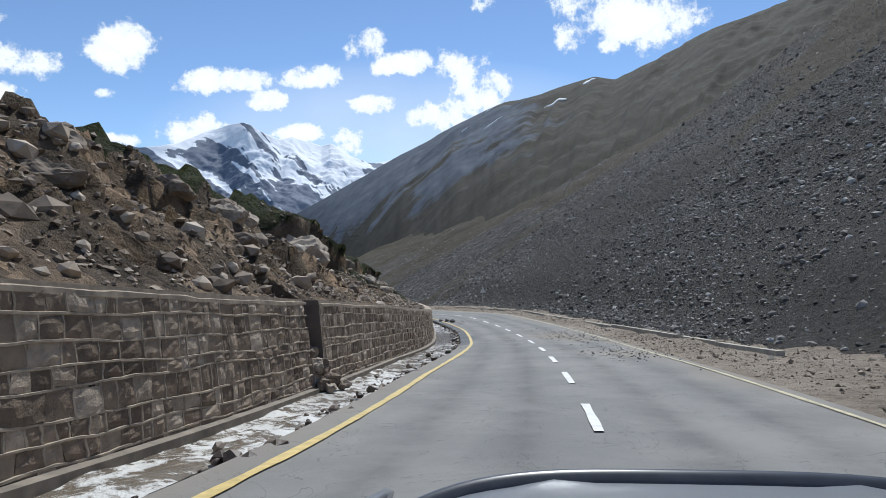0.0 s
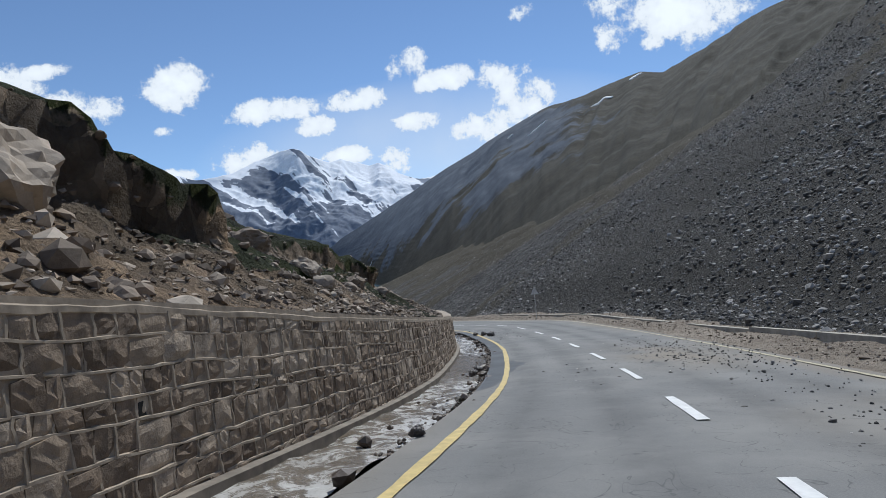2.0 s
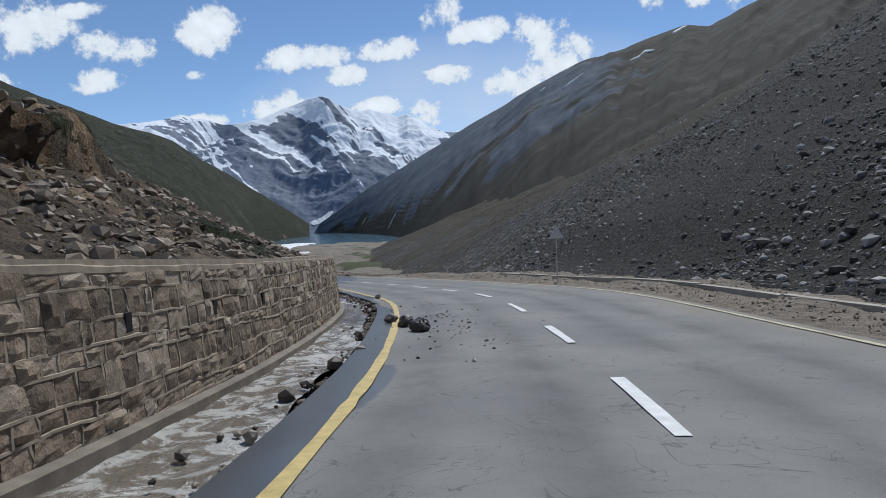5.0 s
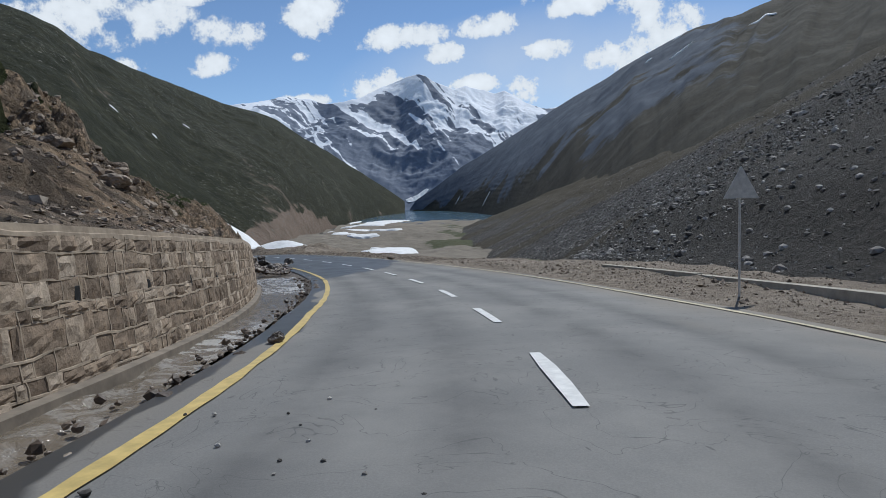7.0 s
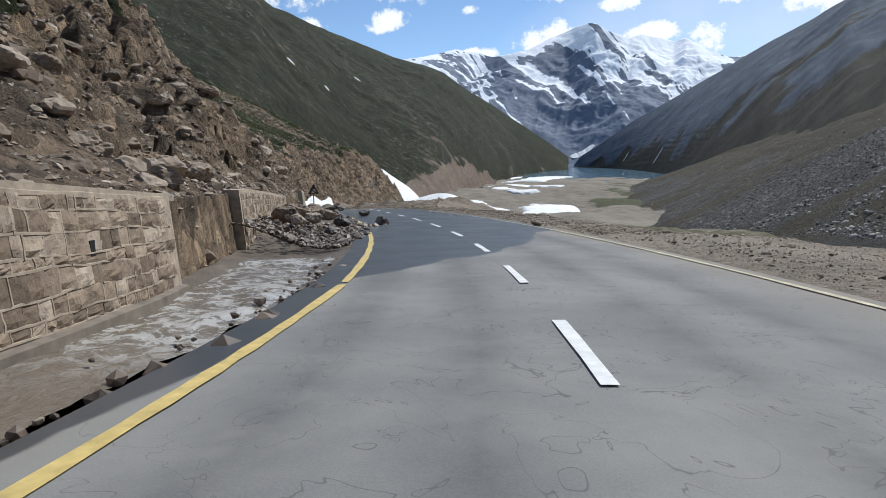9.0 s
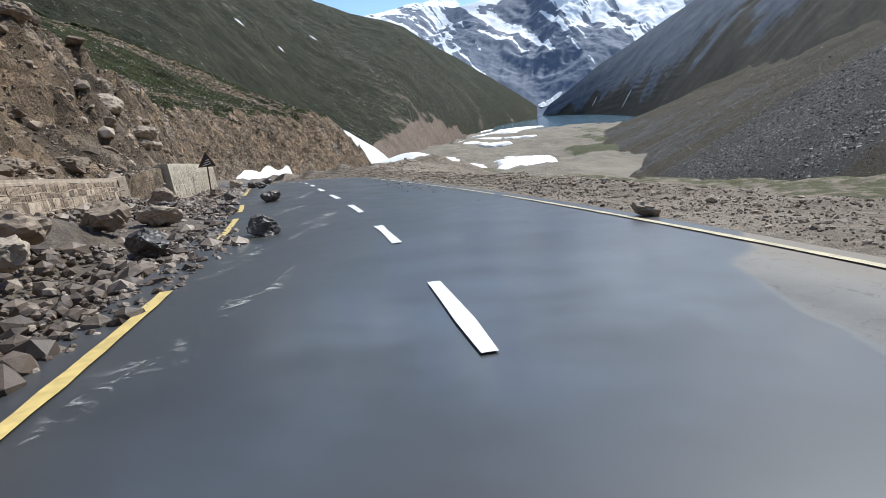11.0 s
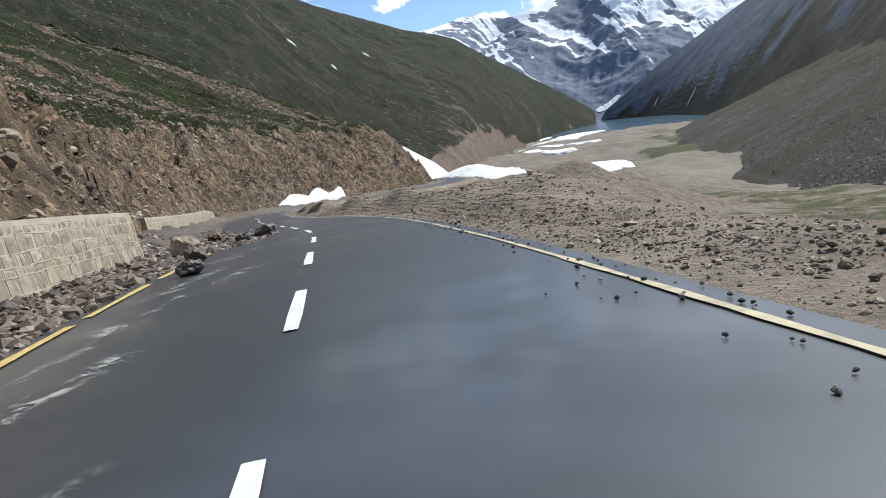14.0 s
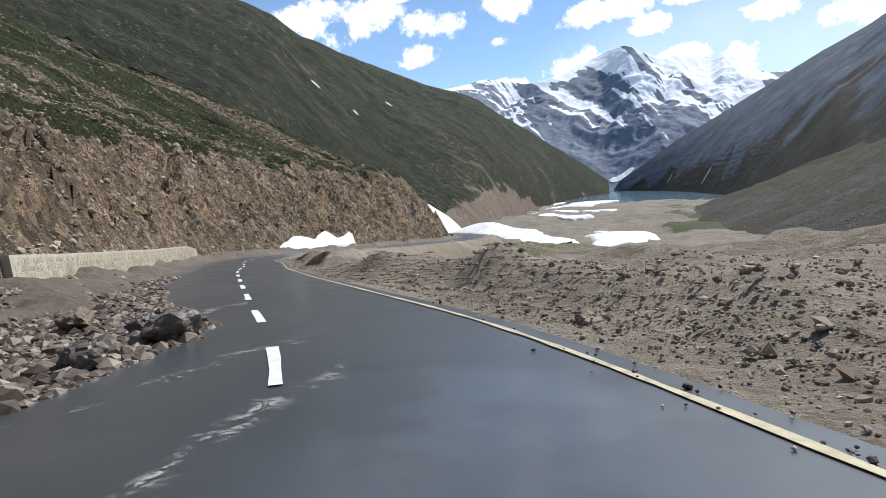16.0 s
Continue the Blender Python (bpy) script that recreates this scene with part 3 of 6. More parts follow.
# the road -------------------------------------------------------------------
def build_road():
    s = np.arange(S_MIN + 0.5, S_MAX - 0.5, 0.5)
    q = np.concatenate([np.linspace(-1, 1, 25)])
    L, R = left_edge(s) + 0.55, right_edge(s) - 0.35
    lat = R[:, None] + (L - R)[:, None] * (q[None] + 1) / 2
    h = -0.012 * np.abs(lat) + 0.01 * fbm(s[:, None] * 0.4, lat * 0.4, 3)
    P = on_road(s[:, None], lat, h)
    S = np.broadcast_to(s[:, None], lat.shape)
    edge = fbm(S * 0.16, lat * 0.5, 8, 4) * 9
    wet = smooth(S + edge * 0.35 + lat * 2.0, 102, 105)
    wet = np.maximum(wet, smooth(lat + fbm(S * 0.3, lat * 0.2, 5) * 0.9, left_edge(s)[:, None] - 0.15, left_edge(s)[:, None] + 0.25) * smooth(S, 40, 48))
    dust = smooth(-lat - fbm(S * 0.2, lat, 4) * 1.2, 3.0, 4.6) * 0.7
    d = np.exp(-(((S - 50) / 4.5) ** 2 + ((lat + 2.2) / 1.6) ** 2)) + np.exp(-(((S - 38) / 2.5) ** 2 + ((lat + 2.6) / 1.3) ** 2)) * 0.7
    dust = np.clip(dust + d * (0.7 + fbm(S * 0.9, lat * 0.9, 6)) + smooth(lat, 2.9, 4.2) * 0.6 * (S < 100), 0, 1)
    wheel = sum(np.exp(-((lat - c - 0.15 * fbm(S / 12, 0 * S, 40)) / 0.33) ** 2) for c in (-2.6, -1.1, 0.95, 2.35))
    road = sheet("road", P, "asphalt", flip=True, values={"wet": wet, "dust": dust, "wheel": wheel})
    tagged(road, "grey mountain road of worn asphalt, wet further on", "road", kind="structure")

    def strip(name, sa, sb, la, lb, mat, label="", worn=0.0, step=0.4):
        st = np.linspace(sa, sb, max(3, int((sb - sa) / step)))
        lats = np.stack([la(st), (la(st) + lb(st)) / 2, lb(st)], 1)
        wob = fbm(st * 2.1, st * 0 + 3, 11)[:, None] * 0.03 * np.array([1, 0, -1])
        hh = -0.012 * np.abs(lats) + 0.016
        return sheet(name, on_road(st[:, None], lats + wob, hh), mat, flip=False, parent=road, label=label)

    for a, b, y in ((S_MIN + 2, 98, 0), (98.3, 112.4, 0), (117.5, 121.8, 0), (124.0, 127.3, 0), (134.0, 138.4, 0), (139.0, 142.4, 0), (143.2, 145.6, 0), (146.5, 149.8, 0)):
        strip("left_edge_line", a, b, lambda q: left_edge(q) - 0.075, lambda q: left_edge(q) + 0.075, "yellow", "faded yellow edge line")
    for a, b in ((S_MIN + 2, 120), (120.6, 131.0), (131.5, S_MAX - 4)):
        strip("right_edge_line", a, b, lambda q: right_edge(q) - np.interp(q, [110, 122], [0.06, 0.045]), lambda q: right_edge(q) + np.interp(q, [110, 122], [0.06, 0.045]), "paleyellow",
              "dusty pale edge line")
    near = 38.6 - 5.375 * 12
    k = 0
    while near + 5.375 * k < S_MAX - 5:
        a = near + 5.375 * k
        strip("centre_dash", a, a + 2.4, lambda q: 0 * q - 0.075, lambda q: 0 * q + 0.075, "white", step=0.5)
        k += 1
    return road


road = build_road()


# ground, mountains, lake ----------------------------------------------------
AXIS = (-0.34, 0.94)


def floor_height(x, y):
    q = (x + 20) * AXIS[0] + (y - 95) * AXIS[1]
    z = np.interp(q, [-4000, -400, -90, 0, 60, 190, 300, 700, 1150, 1300, 5000], [20, -6, -8.5, -16, -22, -30, -34, -38, -40.2, -43, -46])
    return z


def build_ground():
    """The valley floor: one sheet out to the horizon."""
    az = np.radians(np.concatenate([np.arange(-30, 76, 0.55), np.arange(76, 331, 6.0)]))
    r = np.concatenate([np.linspace(2, 60, 30), np.geomspace(62, 4800, 150)])
    cx, cy = -38.0, 112.0
    X = cx - np.sin(az)[:, None] * r[None]
    Y = cy + np.cos(az)[:, None] * r[None]
    q = (X + 20) * AXIS[0] + (Y - 95) * AXIS[1]
    side = (X + 20) * AXIS[1] - (Y - 95) * AXIS[0]
    amp = smooth(r[None] + 0 * X, 25, 120)
    Z = floor_height(X, Y) + amp * (fbm(X / 45, Y / 45, 21, 6) * 7 * smooth(q, 1250, 700) + fbm(X / 9, Y / 9, 24, 4) * 1.0)
    flat = smooth(np.degrees(az)[:, None] + 0 * X, 17.2, 18.6)
    Z = np.where(q > 1200, np.minimum(Z, -41.5 + flat * np.clip((q - 1200) / 120, 0, 1) * 4.5), Z)
    grass = smooth(side + fbm(X / 60, Y / 60, 5) * 70, 10, 70) * smooth(q, 1400, 200) * 0.75
    P = np.stack([X, Y, Z], -1)
    g = sheet("ground", np.concatenate([P, P[:1]], 0), "valley", flip=True, values={"grass": np.concatenate([grass, grass[:1]], 0)})
    tagged(g, "grey gravel valley floor with thin grass", "ground", kind="structure")
    lake_az = np.radians(np.linspace(-20, 45, 60))
    rr = np.geomspace(700, 4700, 40)
    P = np.stack([cx - np.sin(lake_az)[:, None] * rr, cy + np.cos(lake_az)[:, None] * rr, 0 * lake_az[:, None] + 0 * rr - 40.0], -1)
    tagged(sheet("lake", P, "lake", flip=True), "calm blue-green mountain lake", "lake", kind="structure")


def curtain(name, centre, az, crest, foot, mat, seed, label, rough_amp, rows=90, shape=1.15, back=0.75, values=None, detail=(0.01, 0.04), soften=25, ribs=26, rib_amp=0.4, octaves=4):
    """A mountain side seen from the valley: foot and crest as (radius, height) over the azimuth, rising between them, falling off behind."""
    az = np.asarray(az)
    rc, zc = crest
    rf, zf = foot
    k = np.ones(soften) / soften
    rc, rf, zf = [np.convolve(np.pad(q, soften // 2, mode="edge"), k, "valid")[:len(az)] for q in (rc, rf, zf)]
    v = np.concatenate([np.linspace(0, 1, rows), 1 + np.linspace(0.06, back, 10)])
    up = np.where(v <= 1, np.power(np.minimum(v, 1), shape), 1 - (v - 1) * 0.8)
    R = rf[:, None] + (rc - rf)[:, None] * v[None]
    X = centre[0] - np.sin(az)[:, None] * R
    Y = centre[1] + np.cos(az)[:, None] * R
    Z = zf[:, None] + (zc - zf)[:, None] * up[None]
    taper = np.clip(np.minimum(v * 3.0, 1.0) * np.where(v <= 1, np.clip((1.06 - v) * 4, 0.16, 1), 0.5), 0, 1)[None]
    hgt = (zc - zf)[:, None]
    rib = fbm(az[:, None] * ribs + v[None] * 1.3, v[None] * 1.6 + 0 * R, seed + 5, octaves, 0.55, True)
    Z = Z + taper * rough_amp * hgt * rib_amp * rib
    Z = Z + taper * rough_amp * hgt * (fbm(X * detail[0], Y * detail[0], seed, octaves, 0.55, True) * 0.8 + fbm(X * detail[1], Y * detail[1], seed + 9, octaves - 2) * 0.25)
    P = np.stack([X, Y, Z], -1)
    val = values(X, Y, Z, v[None] + 0 * X) if values else None
    ob = sheet(name, P, mat, flip=False, values=val)
    return tagged(ob, label, "mountain", kind="structure")


def tangent(deg):
    return np.tan(np.radians(deg))


def build_mountains():
    c = (-8.0, 70.0)
    # snow peaks at the head of the valley
    az = np.linspace(2, 37, 260)
    el = np.interp(az, [2, 5, 6.6, 8.6, 10.3, 11.2, 12.2, 13.7, 14.8, 16.6, 17.5, 18.2, 19.1, 21, 23.7, 26.4, 28, 29.9, 31.9, 34, 37],
                   [8.0, 8.2, 8.1, 8.6, 9.7, 9.5, 9.85, 10.45, 10.1, 10.75, 11.3, 11.25, 11.1, 10.35, 9.4, 9.0, 9.2, 9.5, 9.2, 8.9, 8.4])
    rc = 4150 + 180 * np.sin(az * 0.7)
    rf = np.interp(az, [2, 12, 20, 37], [2500, 2700, 3000, 2300])
    zc = tangent(el) * rc - 6

    def snow(X, Y, Z, v):
        a = np.degrees(np.arctan2(-(X + 8), Y - 70))
        band = fbm(a * 0.32 - v * 4.6, v * 1.1 + a * 0.1, 71, 6, 0.6)
        thin = fbm(a * 0.9 - v * 11.0, v * 0.9 + a * 0.25, 73, 5, 0.6)
        return {"snow": -0.22 + 0.85 * smooth(v, 0.3, 0.8) + 0.3 * smooth(v, 0.8, 1.0) + band * 1.15 + thin * 1.0}

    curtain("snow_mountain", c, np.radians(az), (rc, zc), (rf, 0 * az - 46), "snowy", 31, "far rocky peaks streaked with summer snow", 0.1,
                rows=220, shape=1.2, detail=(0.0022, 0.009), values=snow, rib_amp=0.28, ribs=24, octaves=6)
    # right-hand mountain, its spur running down to the lake
    az = np.linspace(-75, 19.2, 330)
    el = np.interp(az, [-75, -50, -35, -23.5, -20.9, -16.9, -14.9, -12.7, -8.8, -6.2, -1.5, 2.8, 5.8, 7.4, 9.3, 14.3, 17, 18.6, 19.2],
                   [22, 22, 20.5, 18.1, 16.7, 15.1, 15.5, 15.0, 14.0, 13.6, 11.7, 9.4, 8.0, 7.0, 5.9, 3.1, 1.2, 0.2, -0.6])
    rc = np.interp(az, [-75, -23, -6, 6, 14, 19.2], [700, 1000, 1500, 1900, 2400, 2700])
    rf = np.interp(az, [-75, -30, -8, 0, 6, 10.5, 13.5, 16, 19.2], [60, 90, 200, 330, 620, 1150, 1750, 2350, 2690])
    zc = tangent(el) * rc - 5
    zf = floor_height(c[0] - np.sin(np.radians(az)) * rf, c[1] + np.cos(np.radians(az)) * rf) - 4

    def moss(X, Y, Z, v):
        a = np.degrees(np.arctan2(-(X + 8), Y - 70))
        # grass browns the near side; the haze-tinted rock shows farther off
        return {"grass": np.maximum(smooth(0.62 - v + fbm(X / 120, Y / 120, 12, 4) * 0.5, 0.0, 0.5) * 0.9, smooth(a + 6 * fbm(X / 160, Y / 160, 13, 4), 0, -14) * 0.85)}

    curtain("slate_mountain", c, np.radians(az), (rc, zc), (rf, zf), "hazy_slate", 41, "steep slate-grey mountain side tinted with distance haze, dry grass low down", 0.055,
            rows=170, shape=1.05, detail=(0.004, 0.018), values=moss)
    # left-hand green mountain
    az = np.linspace(19.6, 100, 300)
    el = np.interp(az, [19.6, 24, 26, 28.7, 31, 32.8, 35.5, 38.4, 43, 46.1, 48.2, 50.3, 60, 75, 100], [0.2, 3.4, 4.7, 6.3, 8.0, 8.7, 9.3, 10.4, 12.2, 13.7, 15.0, 15.8, 18, 20, 20])
    rc = np.interp(az, [19.6, 24, 33, 46, 60, 100], [2400, 1900, 1400, 850, 620, 500])
    rf = np.interp(az, [19.6, 21, 23, 25.5, 27, 30, 33, 36, 38, 41, 50, 100], [2380, 1700, 1350, 1000, 620, 480, 410, 395, 390, 330, 190, 120])
    zc = tangent(el) * rc - 8
    zf = floor_height(c[0] - np.sin(np.radians(az)) * rf, c[1] + np.cos(np.radians(az)) * rf) - 2

    def sward(X, Y, Z, v):
        a = np.degrees(np.arctan2(-(X + 19), Y - 96))
        run = a * 9.0
        bare = np.interp(a, [19, 25.5, 27, 30, 34, 36, 60], [-20, -20, 16, 22, 20, -10, -20])
        up = Z - floor_height(X, Y)
        g = smooth(up + fbm(run / 22, up / 22, 15, 5) * 22, bare - 6, bare + 10)
        scar = fbm(a / 4.5 - v * 1.8, v * 2.2, 16, 6)
        return {"grass": np.clip(0.1 + 0.95 * g - 0.42 * smooth(scar, 0.0, 0.5), 0, 0.98)}

    c2 = (-19.0, 96.0)
    curtain("green_mountain", c2, np.radians(az), (rc, zc), (rf, zf), "green", 51, "dark green grassy mountain above a bare pink cliff", 0.06,
            rows=170, shape=0.85, detail=(0.006, 0.025), values=sward, rib_amp=0.12, soften=31)


build_ground()
build_mountains()


# hillsides along the road ---------------------------------------------------
def bank_top(s):
    """Height of the wall's or bank's upper edge over the road."""
    return np.interp(s, [-20, 36, 48, 60, 75, 90, 98, 110, 128, 131, 151, 154, 160, 218, 230], [1.9, 1.85, 1.68, 1.55, 1.66, 1.72, 1.5, 1.7, 1.3, 1.66, 1.64, 1.2, 1.7, 1.9, 0.3])


def build_left_hillside():
    s = np.concatenate([np.arange(S_MIN + 1, 22, 0.55), np.arange(22, 30, 0.18), np.arange(30, 76, 0.35), np.arange(76, 105, 0.55), np.arange(105, 215, 0.42), np.arange(215, S_MAX - 1, 0.8)])
    v = np.concatenate([[-0.25], np.arange(0, 10, 0.2), np.arange(10, 16, 0.3), np.geomspace(16, 230, 90)])
    p, n = road_at(s)
    ang = np.radians(np.interp(s, [S_MIN, 0, 60, 110, 170, 215, 250, 330, 355, S_MAX], [80, 86, 100, 116, 124, 122, 118, 112, 122, 150]))
    d = np.stack([-np.sin(ang), np.cos(ang)], -1)
    base = p[:, :2] + n * (wall_line(s) + 0.45)[:, None]
    X = base[:, 0:1] + d[:, 0:1] * v
    Y = base[:, 1:2] + d[:, 1:2] * v
    S = np.broadcast_to(s[:, None], X.shape)
    V = np.broadcast_to(v[None], X.shape)
    z0 = p[:, 2] + bank_top(s) - 0.12
    # talus, then a low cliff with overhanging turf, then the open slope
    early = 1 - smooth(S, 71.5, 76)
    brink = np.interp(s, [S_MIN, 35, 38, 44.0, 45.4, 52, 58, 64, 71], [5.2, 4.9, 3.7, 3.5, 4.4, 5.0, 4.8, 4.4, 4.2])[:, None] + 0.5 * fbm(S / 3.0, V / 2.0, 3, 4) + 0.3 * fbm(S / 1.1, V / 0.6, 4, 4)
    cliff = np.interp(s, [S_MIN, 35.5, 38, 41, 43.8, 45.0, 50, 56, 62, 68.5, 70.5], [0.3, 0.3, 1.15, 1.0, 0.75, 0.3, 0.3, 0.6, 0.9, 0.85, 0.2])[:, None]
    talus = np.interp(s, [20, 34, 40, 46, 56, 71], [0.66, 0.68, 0.56, 0.56, 0.5, 0.46])[:, None]
    high = np.interp(s, [S_MIN, 34, 38, 44, 50], [0.48, 0.48, 0.44, 0.46, 0.45])[:, None]
    edge = smooth(V, brink - 0.12, brink + 0.12)
    near = talus * np.minimum(V, brink) + cliff * edge + np.where(V < 30, high * np.maximum(V - brink, 0), high * (30 - brink) + 0.36 * (V - 30))
    crag = early * smooth(V, 0.5, 1.6) * (1 - smooth(V, 6, 9)) * (1 - 0.65 * smooth(S, 36, 38.5))
    near = near + crag * (0.75 * facets(S / 1.5 + V * 0.1, V / 1.1, 201) + 0.4 * facets(S / 0.7, V / 0.6, 203))
    slope = np.interp(s, [S_MIN, 70, 80, 100, 140, 175, 240], [0.4, 0.33, 0.36, 0.52, 0.68, 0.72, 0.72])[:, None]
    plain = slope * np.maximum(V - 0.5, 0)
    kink = np.interp(s, [118, 200, 260, 340], [11, 11, 15, 16])[:, None]
    pitch = np.interp(s, [118, 200, 260, 340], [0.98, 0.98, 1.12, 1.15])[:, None]
    steep = np.where(V < kink, pitch * np.maximum(V - 0.8, 0), pitch * (kink - 0.8) + np.interp(s, [200, 260], [0.6, 0.5])[:, None] * (V - kink))
    late = smooth(S, 112, 132)
    Z = z0[:, None] + (near * early + plain * (1 - early)) * (1 - late) + steep * late
    lip = np.interp(s, [S_MIN, 36, 38, 44, 46, 54, 62, 69, 71], [0.15, 0.15, 0.8, 0.8, 0.2, 0.4, 0.8, 0.8, 0.2])[:, None] * early * np.exp(-((V - brink - 0.25) / 0.34) ** 2) * (0.75 + fbm(S / 1.6, 0 * S, 7, 4))
    X, Y = X - d[:, 0:1] * lip, Y - d[:, 1:2] * lip
    cut = smooth(S, 112, 130)
    Z = Z + cut * (smooth(V + fbm(S / 6, V / 6, 33) * 4, 9, 10.2) * 1.2 - smooth(V, 14, 40) * 1.2)
    amp = smooth(V, 0.4, 5)
    Z = Z + amp * (fbm(S / 7, V / 7, 61, 5) * (0.35 + 1.15 * (1 - early)) + fbm(S / 1.8, V / 1.8, 63, 4) * (0.4 + 0.25 * (1 - early)) + (0.25 + 0.75 * (1 - early)) * smooth(V, 1, 4) * fbm(S / 3.2, V / 6, 64, 5, 0.55, True) * (0.6 + 1.2 * smooth(S, 95, 120) * (1 - 0.7 * smooth(V, 12, 20)))) + smooth(V, 25, 120) * fbm(X / 50, Y / 50, 65, 5) * 6
    Z = Z + late * smooth(V, 0.5, 3) * smooth(V, 40, 14) * (fbm(S / 2.2, V / 1.6, 68, 4) * 0.7 + fbm(S / 7 + V / 6, V / 7, 69, 5, 0.55, True) * 1.7)
    rock = smooth(S, 96, 118) * smooth(V, 0.3, 2.5) * (1 - smooth(V + 4 * fbm(S / 9, V / 9, 205, 3), 11, 19))
    Z = Z + rock * (1.7 * facets(S / 4.6 + V * 0.25, V / 2.6, 207) + 0.5 * facets(S / 1.9, V / 1.3 + S * 0.15, 209))
    Z = np.where(V > 120, Z - (V - 120) * 0.25, Z)
    tail = 1 - smooth(S + 0.35 * np.maximum(V - 20, 0), S_MAX - 18, S_MAX - 2)
    Z = z0[:, None] - 6 * (1 - tail) + (Z - z0[:, None]) * tail
    grass = smooth(V + fbm(S / 5, V / 5, 67, 5) * (1.2 + 4.8 * smooth(S, 43, 50) + V * 0.12), np.interp(s, [0, 36, 38, 41, 46, 58, 70, 90, 120, 200, 330], [4.6, 4.4, 3.4, 2.6, 1.2, 0.2, 0.8, 7, 10.5, 11, 16])[:, None], np.interp(s, [0, 36, 38, 41, 46, 58, 70, 90, 120, 200, 330], [5.6, 5.4, 4.2, 3.2, 3.6, 3.0, 3.6, 12, 13, 13.5, 19])[:, None])
    grass = grass * (1 - early * (1 - smooth(V, brink - 0.02, brink + 0.14)) * smooth(V, brink - 0.6, brink - 0.2))
    chute = fbm(S / 5.5 + 0.6 * fbm(S / 20, V / 20, 213, 3), V / 70, 214, 4)
    grass = grass * (1 - 0.5 * smooth(S, 80, 100) * smooth(chute, 0.1, 0.3) * smooth(V, 14, 24))
    # the washed-out breach behind the collapsed piece of wall
    Z = Z - smooth(S, 27.15, 27.4) * smooth(S, 28.3, 28.0) * (1.45 + 0.3 * fbm(S / 0.5, V / 0.5, 77, 3)) * smooth(V, 1.9, 1.0)
    Z[:, 0] = p[:, 2] - 0.8
    ob = sheet("hillside", np.stack([X, Y, Z], -1), "bank", flip=True, values={"grass": grass * 0.9})
    tagged(ob, "brown debris slope turning to green turf higher up", "hillside", kind="structure")
    return X, Y, Z, S, V, grass


HILL = build_left_hillside()


def scree_base(u):
    """Foot line of the scree, u metres along it."""
    k = np.array([(14, -60, 1.0), (11.5, -20, -1.5), (12.6, 10, -2.8), (13.4, 30, -4.6), (13.0, 45, -5.6), (10.8, 64, -6.8), (6.5, 78, -7.7), (2, 92, -8.4), (-3, 115, -10.5),
                  (-12, 150, -17), (-35, 230, -27), (-75, 380, -36), (-130, 560, -40), (-200, 760, -42)])
    t = np.concatenate([[0], np.cumsum(np.linalg.norm(np.diff(k[:, :2], axis=0), axis=1))])
    return np.stack([np.interp(u, t, k[:, i]) for i in range(3)], -1), t


def build_scree():
    t = scree_base(0)[1]
    u = np.concatenate([np.arange(0, 190, 0.8), np.geomspace(190.8, t[-1] - 1, 110)])
    v = np.concatenate([np.arange(-15.0, 30, 0.6), np.geomspace(30, 420, 100)])
    b = scree_base(u)[0]
    for k in range(3):
        b[:, k] = np.convolve(np.pad(b[:, k], 6, mode="edge"), np.ones(13) / 13, "valid")
    ang = np.radians(np.interp(u, [0, 80, 150, 300, 800], [-88, -86, -78, -74, -74]))
    d = np.stack([-np.sin(ang), np.cos(ang)], -1)
    X, Y = b[:, 0:1] + d[:, 0:1] * v, b[:, 1:2] + d[:, 1:2] * v
    U, V = np.broadcast_to(u[:, None], X.shape), np.broadcast_to(v[None], X.shape)
    slope = np.interp(u, [0, 100, 150, 190, 300, 480, 800], [0.62, 0.62, 0.6, 0.6, 0.54, 0.45, 0.36])[:, None]
    Z = b[:, 2:3] + slope * np.maximum(V, 0) * smooth(V, -2, 6) + np.minimum(V, 0) * 0.5
    Z = np.where(V > 260, Z - (V - 260) * slope * 0.8, Z)
    Z = Z + smooth(V, 1, 25) * (fbm(X / 60, Y / 60, 81, 5) * 9 * smooth(V, 10, 120) + fbm(X / 8, Y / 8, 83, 5) * 1.1)
    # bands of turf between chutes of stone
    band = fbm(U / 26 - V / 60, V / 90, 85, 4)
    grass = smooth(band + smooth(V, 10, 130) * 0.35 + smooth(U, 230, 420) * 0.25, 0.05, 0.35) * 0.8
    ob = sheet("scree_slope", np.stack([X, Y, Z], -1), "scree", flip=False, values={"grass": grass})
    tagged(ob, "dark grey scree slope with bands of dry grass", "slope", kind="structure")
    return X, Y, Z, U, V, grass


SCREE = build_scree()


